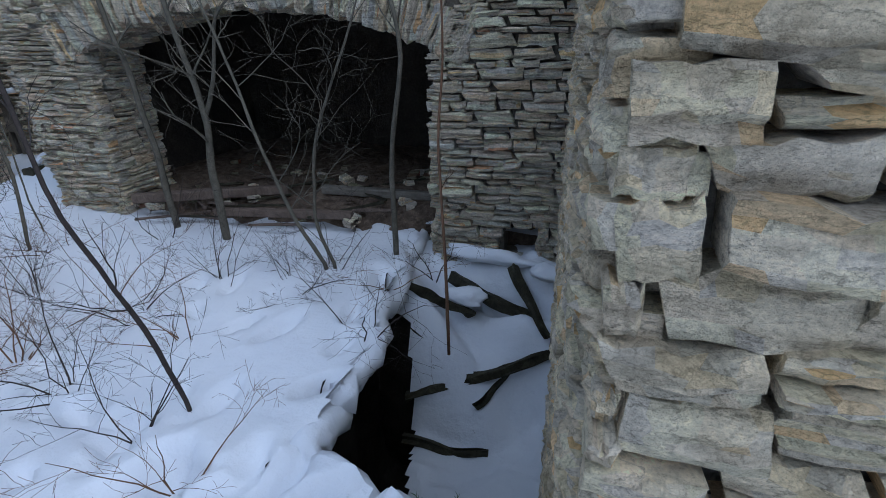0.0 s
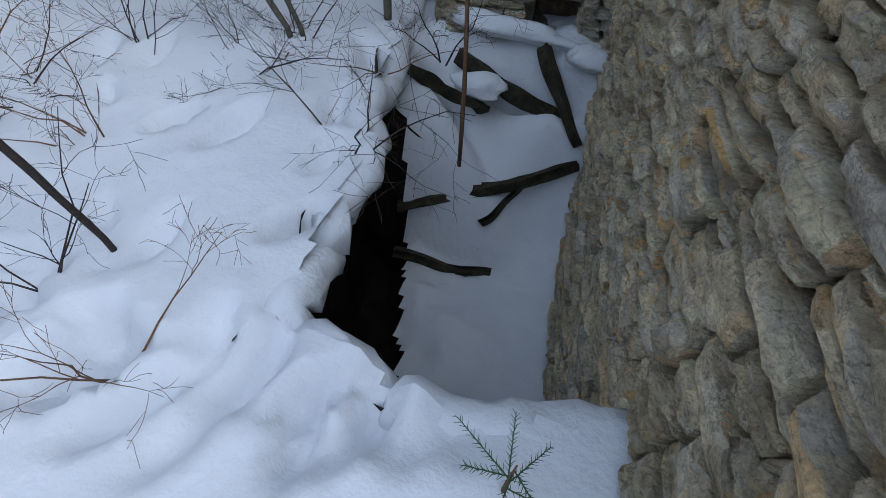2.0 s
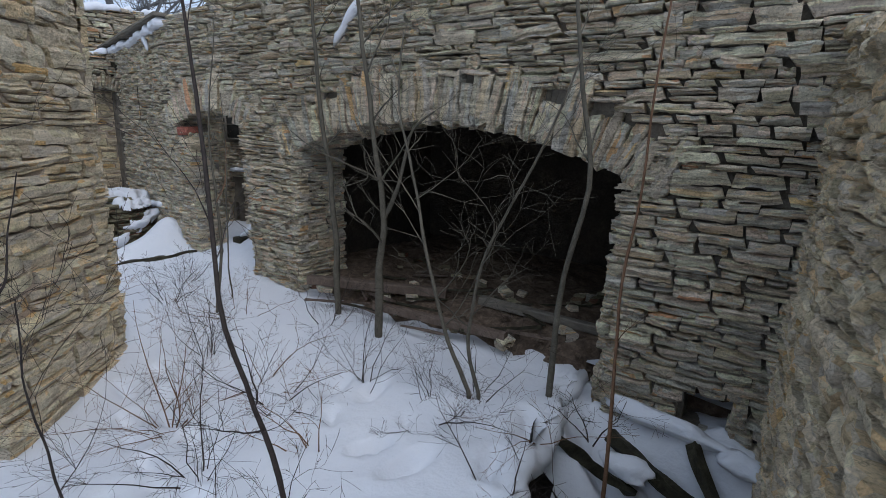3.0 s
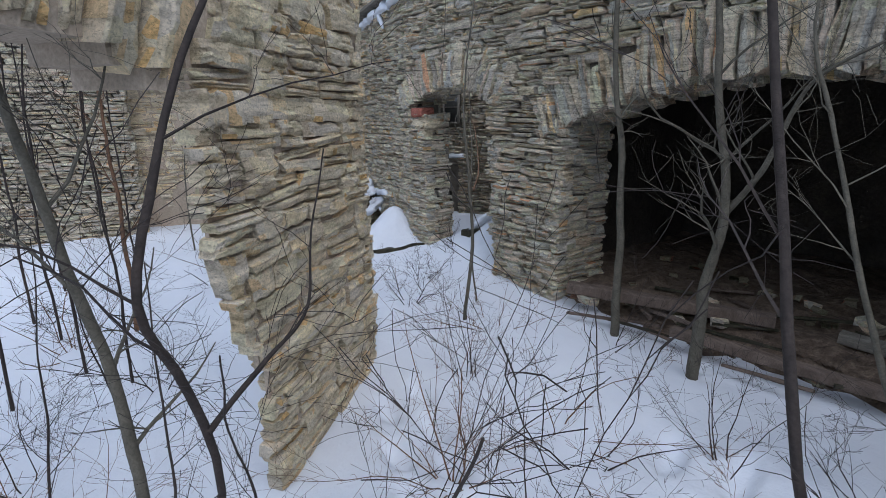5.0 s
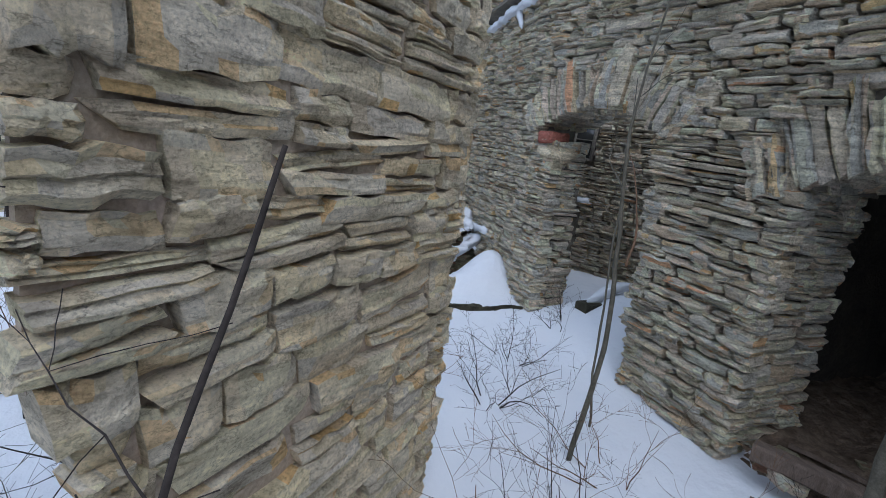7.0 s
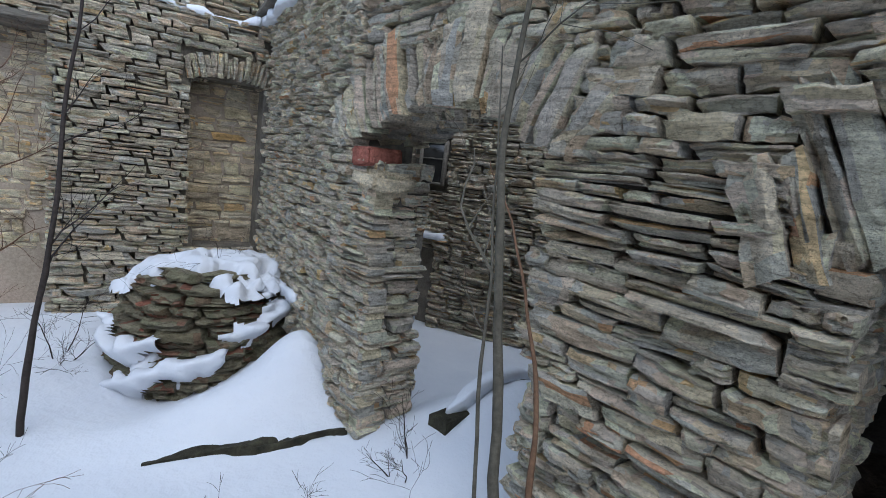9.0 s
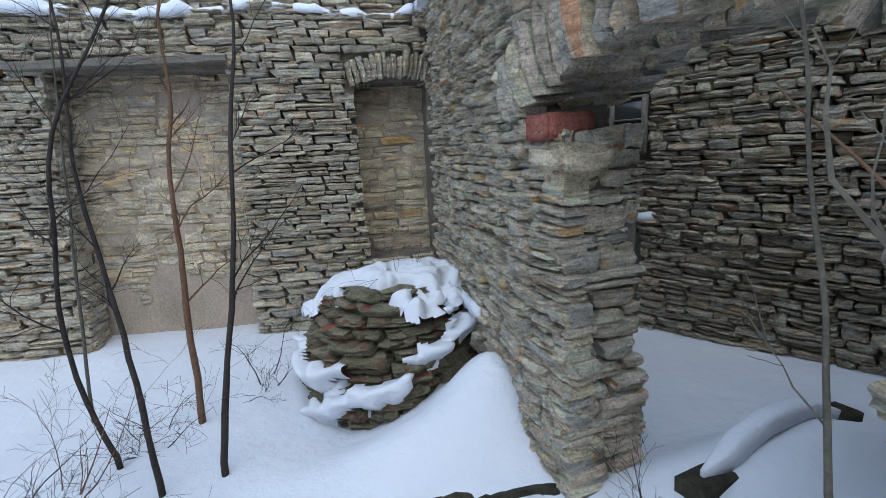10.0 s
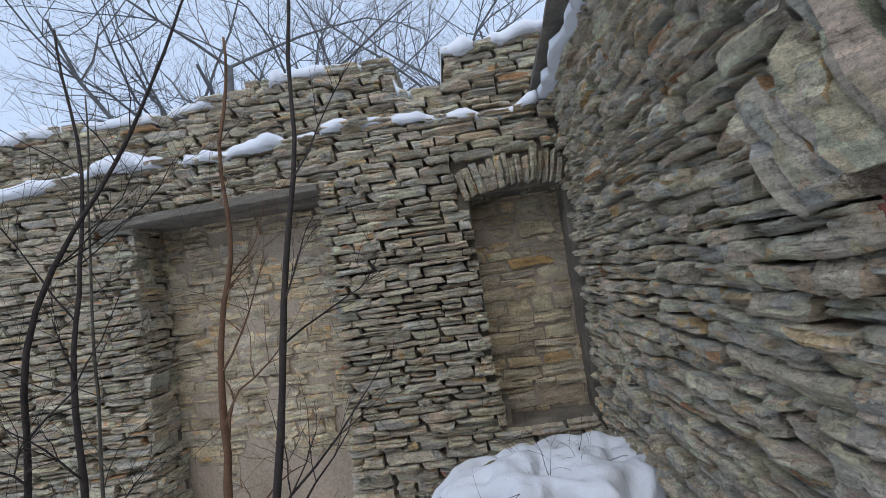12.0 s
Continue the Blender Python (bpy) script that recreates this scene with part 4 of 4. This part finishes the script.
# timbers half buried in the trench
for (ax, ay), (bx, by), w, rise in (((-1.16, 0.22), (-0.80, 0.46), 0.06, 0.03), ((-1.10, 0.0), (-0.24, 0.42), 0.075, 0.05), ((-1.06, -0.14), (-0.5, -0.05), 0.06, 0.02),
                                    ((-1.05, 0.68), (-0.42, 0.60), 0.09, 0.05), ((-0.60, 0.74), (-0.27, 0.47), 0.07, 0.05), ((-0.64, 0.08), (-0.5, 0.31), 0.04, 0.01)):
    beam("timber", (ax, ay, trench_floor(ax, ay) + rise), (bx, by, trench_floor(bx, by) + rise), w, w * 0.9, WOOD_WET, "wet dark broken timber sticking out of the snow", "timber", ax * 9, 0.3, 0.05, 0.03, 0.6)["group"] = "timbers in the trench"
for k, (x, y, z, sx, sy) in enumerate(((-0.80, 0.75, 0.24, 0.34, 0.07), (-0.36, 0.72, 0.2, 0.13, 0.09), (-0.86, 0.48, 0.04, 0.15, 0.09))):
    snow_lump((x, y, z), (sx, sy, 0.07), 20 + k, "cushion of snow on the broken timbers", "snow_cushion")

# rubble and sticks along the mouth of the chamber
rub = random.Random(41)
for k in range(46):
    s, d = rub.uniform(ARCH_L + 0.1, ARCH_R - 0.1), rub.uniform(0.0, 1.4)
    x, y, _ = apoint(s, d, 0)
    ob = new("rubble_stone", stone_mesh(rub.randrange(36), STONE_BROWN if k % 3 else STONE))
    w = rub.uniform(0.05, 0.15)
    ob.matrix_world = pose(x, y, ground(x, y) + 0.08 + w * 0.12, rub.uniform(-15, 15), rub.uniform(-15, 15), rub.uniform(0, 360)) @ Matrix.Diagonal((w, w * 0.7, w * 0.45, 1))
    tagged(ob, "loose broken stone lying in leaf litter under the arch", "stone", group="loose rubble under the arch")
for k in range(18):
    s, d = rub.uniform(ARCH_L + 0.2, ARCH_R - 0.3), rub.uniform(-0.12, 0.9)
    x, y, _ = apoint(s, d, 0)
    a, ll = rub.uniform(-0.5, 1.1), rub.uniform(0.25, 0.7)
    z = ground(x, y) + (0.10 if d > 0.1 else 0.06)
    beam("stick", (x - math.cos(a) * ll / 2, y - math.sin(a) * ll / 2, z), (x + math.cos(a) * ll / 2, y + math.sin(a) * ll / 2, z + rub.uniform(-0.02, 0.05)), rub.uniform(0.015, 0.03), rub.uniform(0.012, 0.025),
         WOOD_BROWN if k % 2 else WOOD_WET, "broken brown stick lying in leaf litter under the arch" if k % 2 else "wet dark stick lying in leaf litter under the arch", "stick", k, 0.2, 0.012)["group"] = "sticks under the arch"


# ---- saplings, shrubs and trees, all bare ----
def smooth_path(pts, n):
    pts = [Vector(p) for p in pts]
    out = []
    segs = len(pts) - 1
    for i in range(n + 1):
        t = i / n * segs
        k = min(int(t), segs - 1)
        f = t - k
        p0, p1, p2, p3 = pts[max(k - 1, 0)], pts[k], pts[k + 1], pts[min(k + 2, segs)]
        out.append(0.5 * ((2 * p1) + (p2 - p0) * f + (2 * p0 - 5 * p1 + 4 * p2 - p3) * f * f + (3 * p1 - p0 - 3 * p2 + p3) * f ** 3))
    return out


def twig(rng, start, heading, length, radius, depth, pieces, droop=0.0, spread=0.9, kids=3):
    n = 4 if depth == 0 else 6
    p, d = Vector(start), Vector(heading).normalized()
    pts, rad = [p.copy()], [radius]
    for i in range(n):
        d = (d + Vector((rng.gauss(0, 0.16), rng.gauss(0, 0.16), rng.gauss(0, 0.13) - droop))).normalized()
        p = p + d * length / n
        pts.append(p.copy())
        rad.append(max(radius * (1 - 0.75 * (i + 1) / n), 0.0007))
    pieces.append(tube(pts, rad, 5 if radius > 0.006 else 3))
    if depth > 0:
        for k in range(kids):
            q = rng.randrange(1, n)
            a = (pts[q + 1] - pts[q]).normalized()
            side = Vector((rng.gauss(0, 1), rng.gauss(0, 1), rng.gauss(0, 0.7) + 0.25)).normalized()
            twig(rng, pts[q], a * 0.75 + side * spread, length * rng.uniform(0.4, 0.65), rad[q] * 0.6, depth - 1, pieces, droop, spread, kids)


def sapling(pts, radius, material, seed, label, twigs=7, reach=0.5, depth=1, category="sapling", name="sapling", group="", low=0.25, taper=0.72):
    rng = random.Random(seed)
    base = Vector(pts[0])
    root = tagged(new(name), label, category, group)
    root.location = base
    path = [p - base for p in smooth_path(pts, 26)]
    path = [p + Vector((0.006 * noise.noise(p * 7 + Vector((seed, 0, 0))), 0.006 * noise.noise(p * 7 + Vector((0, seed, 0))), 0)) for p in path]
    path = [p + Vector((noise.noise(p * 2.2 + Vector((seed * 1.7, 0, 0))), noise.noise(p * 2.2 + Vector((0, seed * 1.3, 5))), 0)) * 0.03 * min(p.length * 2, 1) for p in path]
    path[0].z -= 0.12 if category == "sapling" else 0
    rad = [radius * (1 - taper * i / 26) for i in range(27)]
    v, f = tube(path, rad, 8, 0.25)
    mesh_ob("trunk", v, f, material, root, smooth=True)
    for k in range(twigs):
        pieces = []
        q = int(26 * (low + (1 - low) * (k + rng.random()) / max(twigs, 1)))
        q = min(q, 25)
        a = (path[q + 1] - path[q]).normalized()
        side = Vector((rng.gauss(0, 1), rng.gauss(0, 1), 0.35)).normalized()
        twig(rng, path[q], a * 0.7 + side, reach * rng.uniform(0.5, 1.1), rad[q] * 0.45, depth, pieces, 0.0, 0.9, 4)
        limb = mesh_ob("branch", *pieces[0], material, root)
        for v, f in pieces[1:]:
            mesh_ob("twig", v, f, material, limb)
    return root


def shrub(x, y, seed, stems, height, material, label, spread=0.8, radius=0.006, depth=2, droop=0.02, name="shrub"):
    rng = random.Random(seed)
    root = tagged(new(name), label, "shrub")
    root.location = (x, y, ground(x, y))
    for k in range(stems):
        pieces = []
        a = rng.uniform(0, 2 * math.pi)
        w = rng.uniform(0.2, spread)
        twig(rng, (0.02 * math.cos(a), 0.02 * math.sin(a), -0.06), (w * math.cos(a), w * math.sin(a), 1.0 - 0.4 * w), height * rng.uniform(0.6, 1.1), radius * rng.uniform(0.6, 1.2), depth, pieces, droop, 0.8, 3)
        v, f = join(pieces)
        mesh_ob("stem", v, f, material, root)
    return root


g = lambda x, y: (x, y, ground(x, y))
# by the wide arch
sapling([g(-2.74, 0.24), (-2.74, 0.24, 0.8), (-2.70, 0.26, 1.25), (-2.85, 0.2, 2.1), (-2.95, 0.15, 3.3)], 0.034, BARK_GREY, 1, "grey smooth young tree with a forked branch by the arch", 9, 0.9, 2, low=0.4)
sapling([(-2.70, 0.26, 1.22), (-2.55, 0.24, 1.45), (-2.4, 0.22, 1.8), (-2.15, 0.2, 1.95)], 0.018, BARK_GREY, 14, "grey forked branch of the young tree by the arch", 4, 0.4, 1, name="tree_fork", category="branch")
sapling([g(-3.36, 0.30), (-3.40, 0.30, 0.9), (-3.44, 0.28, 1.55), (-3.52, 0.24, 2.4), (-3.55, 0.22, 3.3)], 0.03, BARK_GREY, 2, "slender grey young tree in front of the arch jamb", 6, 0.6, 2, low=0.45)
sapling([g(-1.33, 0.39), (-1.34, 0.42, 0.9), (-1.24, 0.40, 1.7), (-1.37, 0.36, 2.5), (-1.4, 0.3, 3.2)], 0.02, BARK_GREY, 3, "thin grey sapling before the arch jamb", 4, 0.5, 1, low=0.5)
sapling([g(-1.62, 0.02), (-1.85, 0.0, 0.75), (-2.1, 0.02, 1.35), (-2.3, 0.05, 1.9), (-2.35, 0.1, 2.4)], 0.015, BARK_GREY, 4, "thin leaning grey shrub stem in front of the arch", 10, 0.7, 2)
sapling([g(-1.58, 0.05), (-1.7, 0.05, 0.7), (-1.65, 0.1, 1.2), (-1.35, 0.15, 1.8), (-1.2, 0.15, 2.2)], 0.013, BARK_GREY, 5, "thin crooked grey shrub stem in front of the arch", 10, 0.7, 2)
# dark sapling by the footprints
sapling([g(-1.39, -1.24), (-1.44, -1.3, 0.75), (-1.52, -1.38, 1.24), (-1.66, -1.37, 1.8), (-1.76, -1.36, 2.3), (-1.85, -1.36, 3.0)], 0.011, BARK_DARK, 6, "dark leaning sapling rising from trodden snow", 7, 0.55, 2, low=0.15)
# brown rod at the trench edge
sapling([(-0.74, -0.08, 0.1), (-0.82, 0.05, 0.7), (-0.9, 0.2, 1.3), (-0.85, 0.22, 2.3), (-0.85, 0.25, 3.0)], 0.010, BARK_BROWN, 7, "thin brown rod-like sapling at the trench edge", 2, 0.3, 1)
# close to the walker beside the pier
sapling([g(-2.62, -2.3), (-2.4, -2.12, 0.75), (-2.30, -2.16, 1.15), (-2.28, -2.22, 1.36), (-2.33, -2.17, 1.6), (-2.41, -2.11, 1.78), (-2.5, -1.97, 2.1), (-2.6, -1.8, 2.7)], 0.012, BARK_DARK, 8, "bent mossy dark sapling beside the pier", 5, 0.6, 2, low=0.3, taper=0.5)
sapling([(-2.34, -2.14, 1.0), (-2.44, -2.01, 1.08), (-2.63, -1.86, 1.13), (-2.73, -1.8, 1.28), (-2.8, -1.7, 1.6)], 0.008, BARK_DARK, 9, "thin side branch crossing in front of the pier", 3, 0.3, 1, category="branch", name="branch_shoot")
sapling([g(-2.86, -2.38), (-2.95, -2.38, 0.55), (-3.05, -2.42, 1.0), (-3.02, -2.5, 1.5), (-2.95, -2.55, 2.1), (-2.9, -2.6, 2.8)], 0.022, BARK_GREY, 65, "mossy grey sapling leaning by the pier", 7, 0.6, 2, low=0.2, taper=0.5)
for k, (x, y, lean) in enumerate(((-2.3, -2.35, 0.3), (-2.55, -1.95, -0.35), (-1.95, -1.75, -0.3), (-3.3, -2.75, 0.2), (-3.9, -2.5, -0.25))):
    x0, y0, z0 = g(x, y)
    sapling([(x0, y0, z0), (x0 - 0.15 * lean, y0 + lean * 0.25, z0 + 0.35), (x0 - 0.5 * lean, y0 + lean * 0.4, z0 + 0.75), (x0 - 1.2 * lean, y0 + lean * 0.45, z0 + 1.15)], 0.006, BARK_DARK, 160 + k, "thin dark twiggy shoot rising from the snow", 6, 0.5, 2, low=0.15, category="shoot", name="shoot", group="shoots beside the pier")
# seen through the arch left of the pier
for k, (x, y, lean) in enumerate(((-5.15, -2.55, -0.25), (-5.2, -3.0, -0.1), (-4.7, -2.8, 0.1), (-6.1, -3.1, 0.15), (-4.4, -3.1, -0.2), (-5.9, -2.7, 0.2), (-4.5, -2.55, -0.15), (-4.9, -3.3, 0.2), (-5.5, -3.2, -0.2), (-6.5, -2.6, 0.1))):
    x0, y0, z0 = g(x, y)
    sapling([(x0, y0, z0), (x0 + lean * 0.3, y0 - 0.1 * lean, z0 + 0.8), (x0 + lean * 0.5, y0, z0 + 1.6), (x0 + lean, y0 + 0.1, z0 + 2.6)], 0.018 if k == 0 else 0.010, BARK_BROWN if k == 0 else BARK_DARK, 30 + k,
            "bare brown rod standing in the snow" if k == 0 else "bare dark sapling standing in the snow", 8, 0.6, 2, group="saplings before the far wall")
# before the far wall
for k, (pts, r, m) in enumerate((
        ([g(-6.71, -1.5), (-6.85, -1.52, 0.9), (-7.0, -1.56, 1.5), (-7.15, -1.55, 2.1), (-7.2, -1.5, 2.9)], 0.019, BARK_BROWN),
        ([g(-6.22, -1.28), (-6.45, -1.25, 0.8), (-6.65, -1.2, 1.4), (-6.85, -1.15, 2.1), (-6.98, -1.12, 2.9), (-7.0, -1.1, 3.4)], 0.016, BARK_DARK),
        ([g(-6.15, -1.5), (-6.4, -1.65, 0.9), (-6.6, -1.8, 1.5), (-6.75, -1.85, 2.1), (-6.8, -1.9, 2.8)], 0.014, BARK_DARK),
        ([g(-6.4, -1.75), (-6.55, -1.95, 0.9), (-6.5, -1.85, 1.7), (-6.7, -1.6, 2.4), (-6.8, -1.4, 2.9)], 0.013, BARK_DARK),
        ([g(-6.9, -2.1), (-7.0, -2.1, 1.0), (-6.95, -2.0, 1.8), (-6.9, -1.9, 2.6)], 0.010, BARK_GREY))):
    sapling(pts, r, m, 50 + k, ("brown" if m is BARK_BROWN else "grey" if m is BARK_GREY else "dark") + " bare sapling in front of the far wall", 9, 0.55, 2, group="saplings before the far wall")
# greenish stem beside the doorway
sapling([g(-4.12, -0.42), (-4.18, -0.32, 0.8), (-4.25, -0.30, 1.2), (-4.38, -0.27, 1.62), (-4.45, -0.22, 1.9), (-4.52, -0.1, 2.7)], 0.014, BARK_GREY, 60, "greenish young stem beside the doorway", 3, 0.4, 1, low=0.5)
sapling([g(-4.3, -0.2), (-4.55, -0.1, 0.9), (-4.75, 0.0, 1.4), (-4.85, 0.05, 1.75), (-4.95, 0.1, 2.1)], 0.007, BARK_GREY, 61, "thin bare stem leaning into the doorway", 2, 0.3, 1)
sapling([(-4.1, -0.36, 1.2), (-4.28, -0.22, 1.32), (-4.6, -0.05, 1.55), (-4.95, 0.1, 1.75)], 0.006, BARK_BROWN, 62, "thin red-brown shoot crossing the doorway", 1, 0.2, 0, category="branch", name="branch")

SHRUBS = ((-2.85, -1.22, 11, 0.85), (-3.5, -0.75, 7, 0.7), (-2.55, -0.72, 6, 0.6), (-3.95, -0.3, 6, 0.7), (-1.67, -0.26, 6, 0.6), (-1.0, -0.56, 4, 0.55), (-1.1, -1.53, 3, 0.5), (-1.53, -1.41, 4, 0.55),
          (-2.2, -0.3, 5, 0.55), (-2.83, -0.64, 4, 0.7), (-3.22, 0.12, 5, 0.6), (-2.2, -1.3, 6, 0.6), (-1.9, -0.85, 4, 0.5), (-4.6, -0.65, 6, 0.55), (-5.0, -0.35, 5, 0.5), (-5.2, -0.95, 6, 0.5), (-5.4, -1.6, 6, 0.6),
          (-5.8, -2.0, 6, 0.7), (-3.0, -2.75, 7, 0.8), (-3.7, -2.9, 7, 0.8), (-4.4, -2.4, 7, 0.75), (-5.0, -2.9, 7, 0.8), (-7.1, -1.25, 5, 0.45), (-1.62, 0.05, 6, 0.6), (-1.15, 0.0, 3, 0.45), (-0.95, 0.2, 3, 0.4), (-5.3, 0.15, 4, 0.35), (-6.2, -1.9, 5, 0.6), (-6.6, -1.7, 5, 0.5))
for k, (x, y, n, h) in enumerate(SHRUBS):
    shrub(x, y, 80 + k, n, h, BARK_DARK if k % 3 else BARK_BROWN, "low bare twiggy shrub in the snow" if k % 3 else "low bare brown twiggy shrub in the snow", 1.25, 0.0046, 3)["group"] = "twiggy shrubs"
for k, (x, y, z) in enumerate(((-0.5, 0.45, -0.8), (-0.35, -0.1, -1.25), (-0.62, 0.3, -0.95))):
    s = shrub(x, y, 130 + k, 2, 0.4, BARK_DARK, "thin twigs in the trench", 0.9, 0.003, 1)
    s.location.z = z
    s["group"] = "twiggy shrubs"
# dead creeper hanging over the oven
shrub(-7.15, -0.35, 140, 8, 0.45, BARK_DARK, "dry dark creeper hanging over the collapsed oven", 1.2, 0.003, 2, 0.14, "creeper").location.z = 0.9


# spruce seedling
def spruce(x, y, z, seed):
    rng = random.Random(seed)
    root = tagged(new("spruce_seedling"), "small green spruce seedling in the snow", "seedling")
    root.location = (x, y, z)
    v, f = tube([(0, 0, -0.2), (0, 0, 0.05), (0, 0, 0.17)], [0.006, 0.005, 0.002], 5)
    mesh_ob("trunk", v, f, BARK_BROWN, root)
    for k in range(7):
        a = k * 0.9 + rng.uniform(-0.2, 0.2)
        d = Vector((math.cos(a), math.sin(a), 0.35)).normalized()
        b0, ll = Vector((0, 0, 0.02 + 0.02 * k)), rng.uniform(0.10, 0.17)
        pieces = [tube([b0, b0 + d * ll], [0.002, 0.001], 3)]
        side = d.cross(Vector((0, 0, 1))).normalized()
        for q in range(34):
            c = b0 + d * ll * (0.12 + 0.88 * q / 33)
            w = side * math.cos(q * 2.4) + d.cross(side) * math.sin(q * 2.4)
            pieces.append(tube([c, c + (w + d * 0.8).normalized() * 0.016], [0.0011, 0.0005], 3))
        v, f = join(pieces)
        mesh_ob("needle_spray", v, f, NEEDLE, root)


spruce(-0.14, -1.42, 0.36, 1)


# large bare trees beyond the ruin
def big_tree(x, y, height, seed, lean):
    rng = random.Random(seed)
    root = tagged(new("tree"), "tall bare grey winter tree beyond the ruin", "tree", "trees beyond the ruin")
    z0 = ground(x, y) - 0.3
    root.location = (x, y, z0)
    path = [Vector((lean * (i / 10) ** 1.5 + 0.08 * math.sin(i + seed), 0.1 * math.sin(i * 0.8 + seed), height * 0.62 * i / 10)) for i in range(11)]
    rad = [height * 0.02 * (1 - 0.07 * i) for i in range(11)]
    v, f = tube(path, rad, 9, 0.2)
    mesh_ob("trunk", v, f, BARK_FAR, root, smooth=True)
    pieces = []
    for k in range(13):
        q = rng.randrange(3, 11)
        a = k * 2.4 + rng.uniform(-0.4, 0.4)
        twig(rng, path[q], (math.cos(a), math.sin(a), rng.uniform(0.3, 1.0)), height * rng.uniform(0.26, 0.5), rad[q] * 0.5, 3, pieces, -0.02, 0.8, 5)
    v, f = join(pieces)
    mesh_ob("crown", v, f, BARK_FAR, root)


for k, (x, y, h, lean) in enumerate(((-13.5, -4.2, 9.0, 0.6), (-14.0, -0.9, 8.6, -0.5), (-16.5, -7.5, 10.5, 0.4), (-17.0, -2.6, 10.0, 0.3), (-15.5, 2.0, 9.5, -0.6), (-20.0, -5.2, 12, 0.2), (-14.5, 5.5, 10, 0.3))):
    big_tree(x, y, h, 200 + k, lean)

# leaves and chips scattered on the chamber floor
lrng = random.Random(77)
lv, lf = [], []
for k in range(900):
    s, d = lrng.uniform(1.0, 4.9), lrng.uniform(0.0, 1.6)
    x, y, _ = apoint(s, d, 0)
    z = max(ground(x, y) - 0.02, ground(x, y) + 0.06) if d > 0 else ground(x, y) + 0.012
    if d < 0 and not (ARCH_L + 0.1 < s < ARCH_R - 0.1):
        continue
    a, r = lrng.uniform(0, 6.3), lrng.uniform(0.012, 0.035)
    b = len(lv)
    for q in range(5):
        w = a + q * 1.257
        lv.append((x + r * math.cos(w), y + 0.7 * r * math.sin(w), z + lrng.uniform(0, 0.02)))
    lf.append(tuple(range(b, b + 5)))
leaves = mesh_ob("dead_leaves", lv, lf, LITTER)
tagged(leaves, "dead brown leaves scattered under the arch", "leaves", kind="stuff")
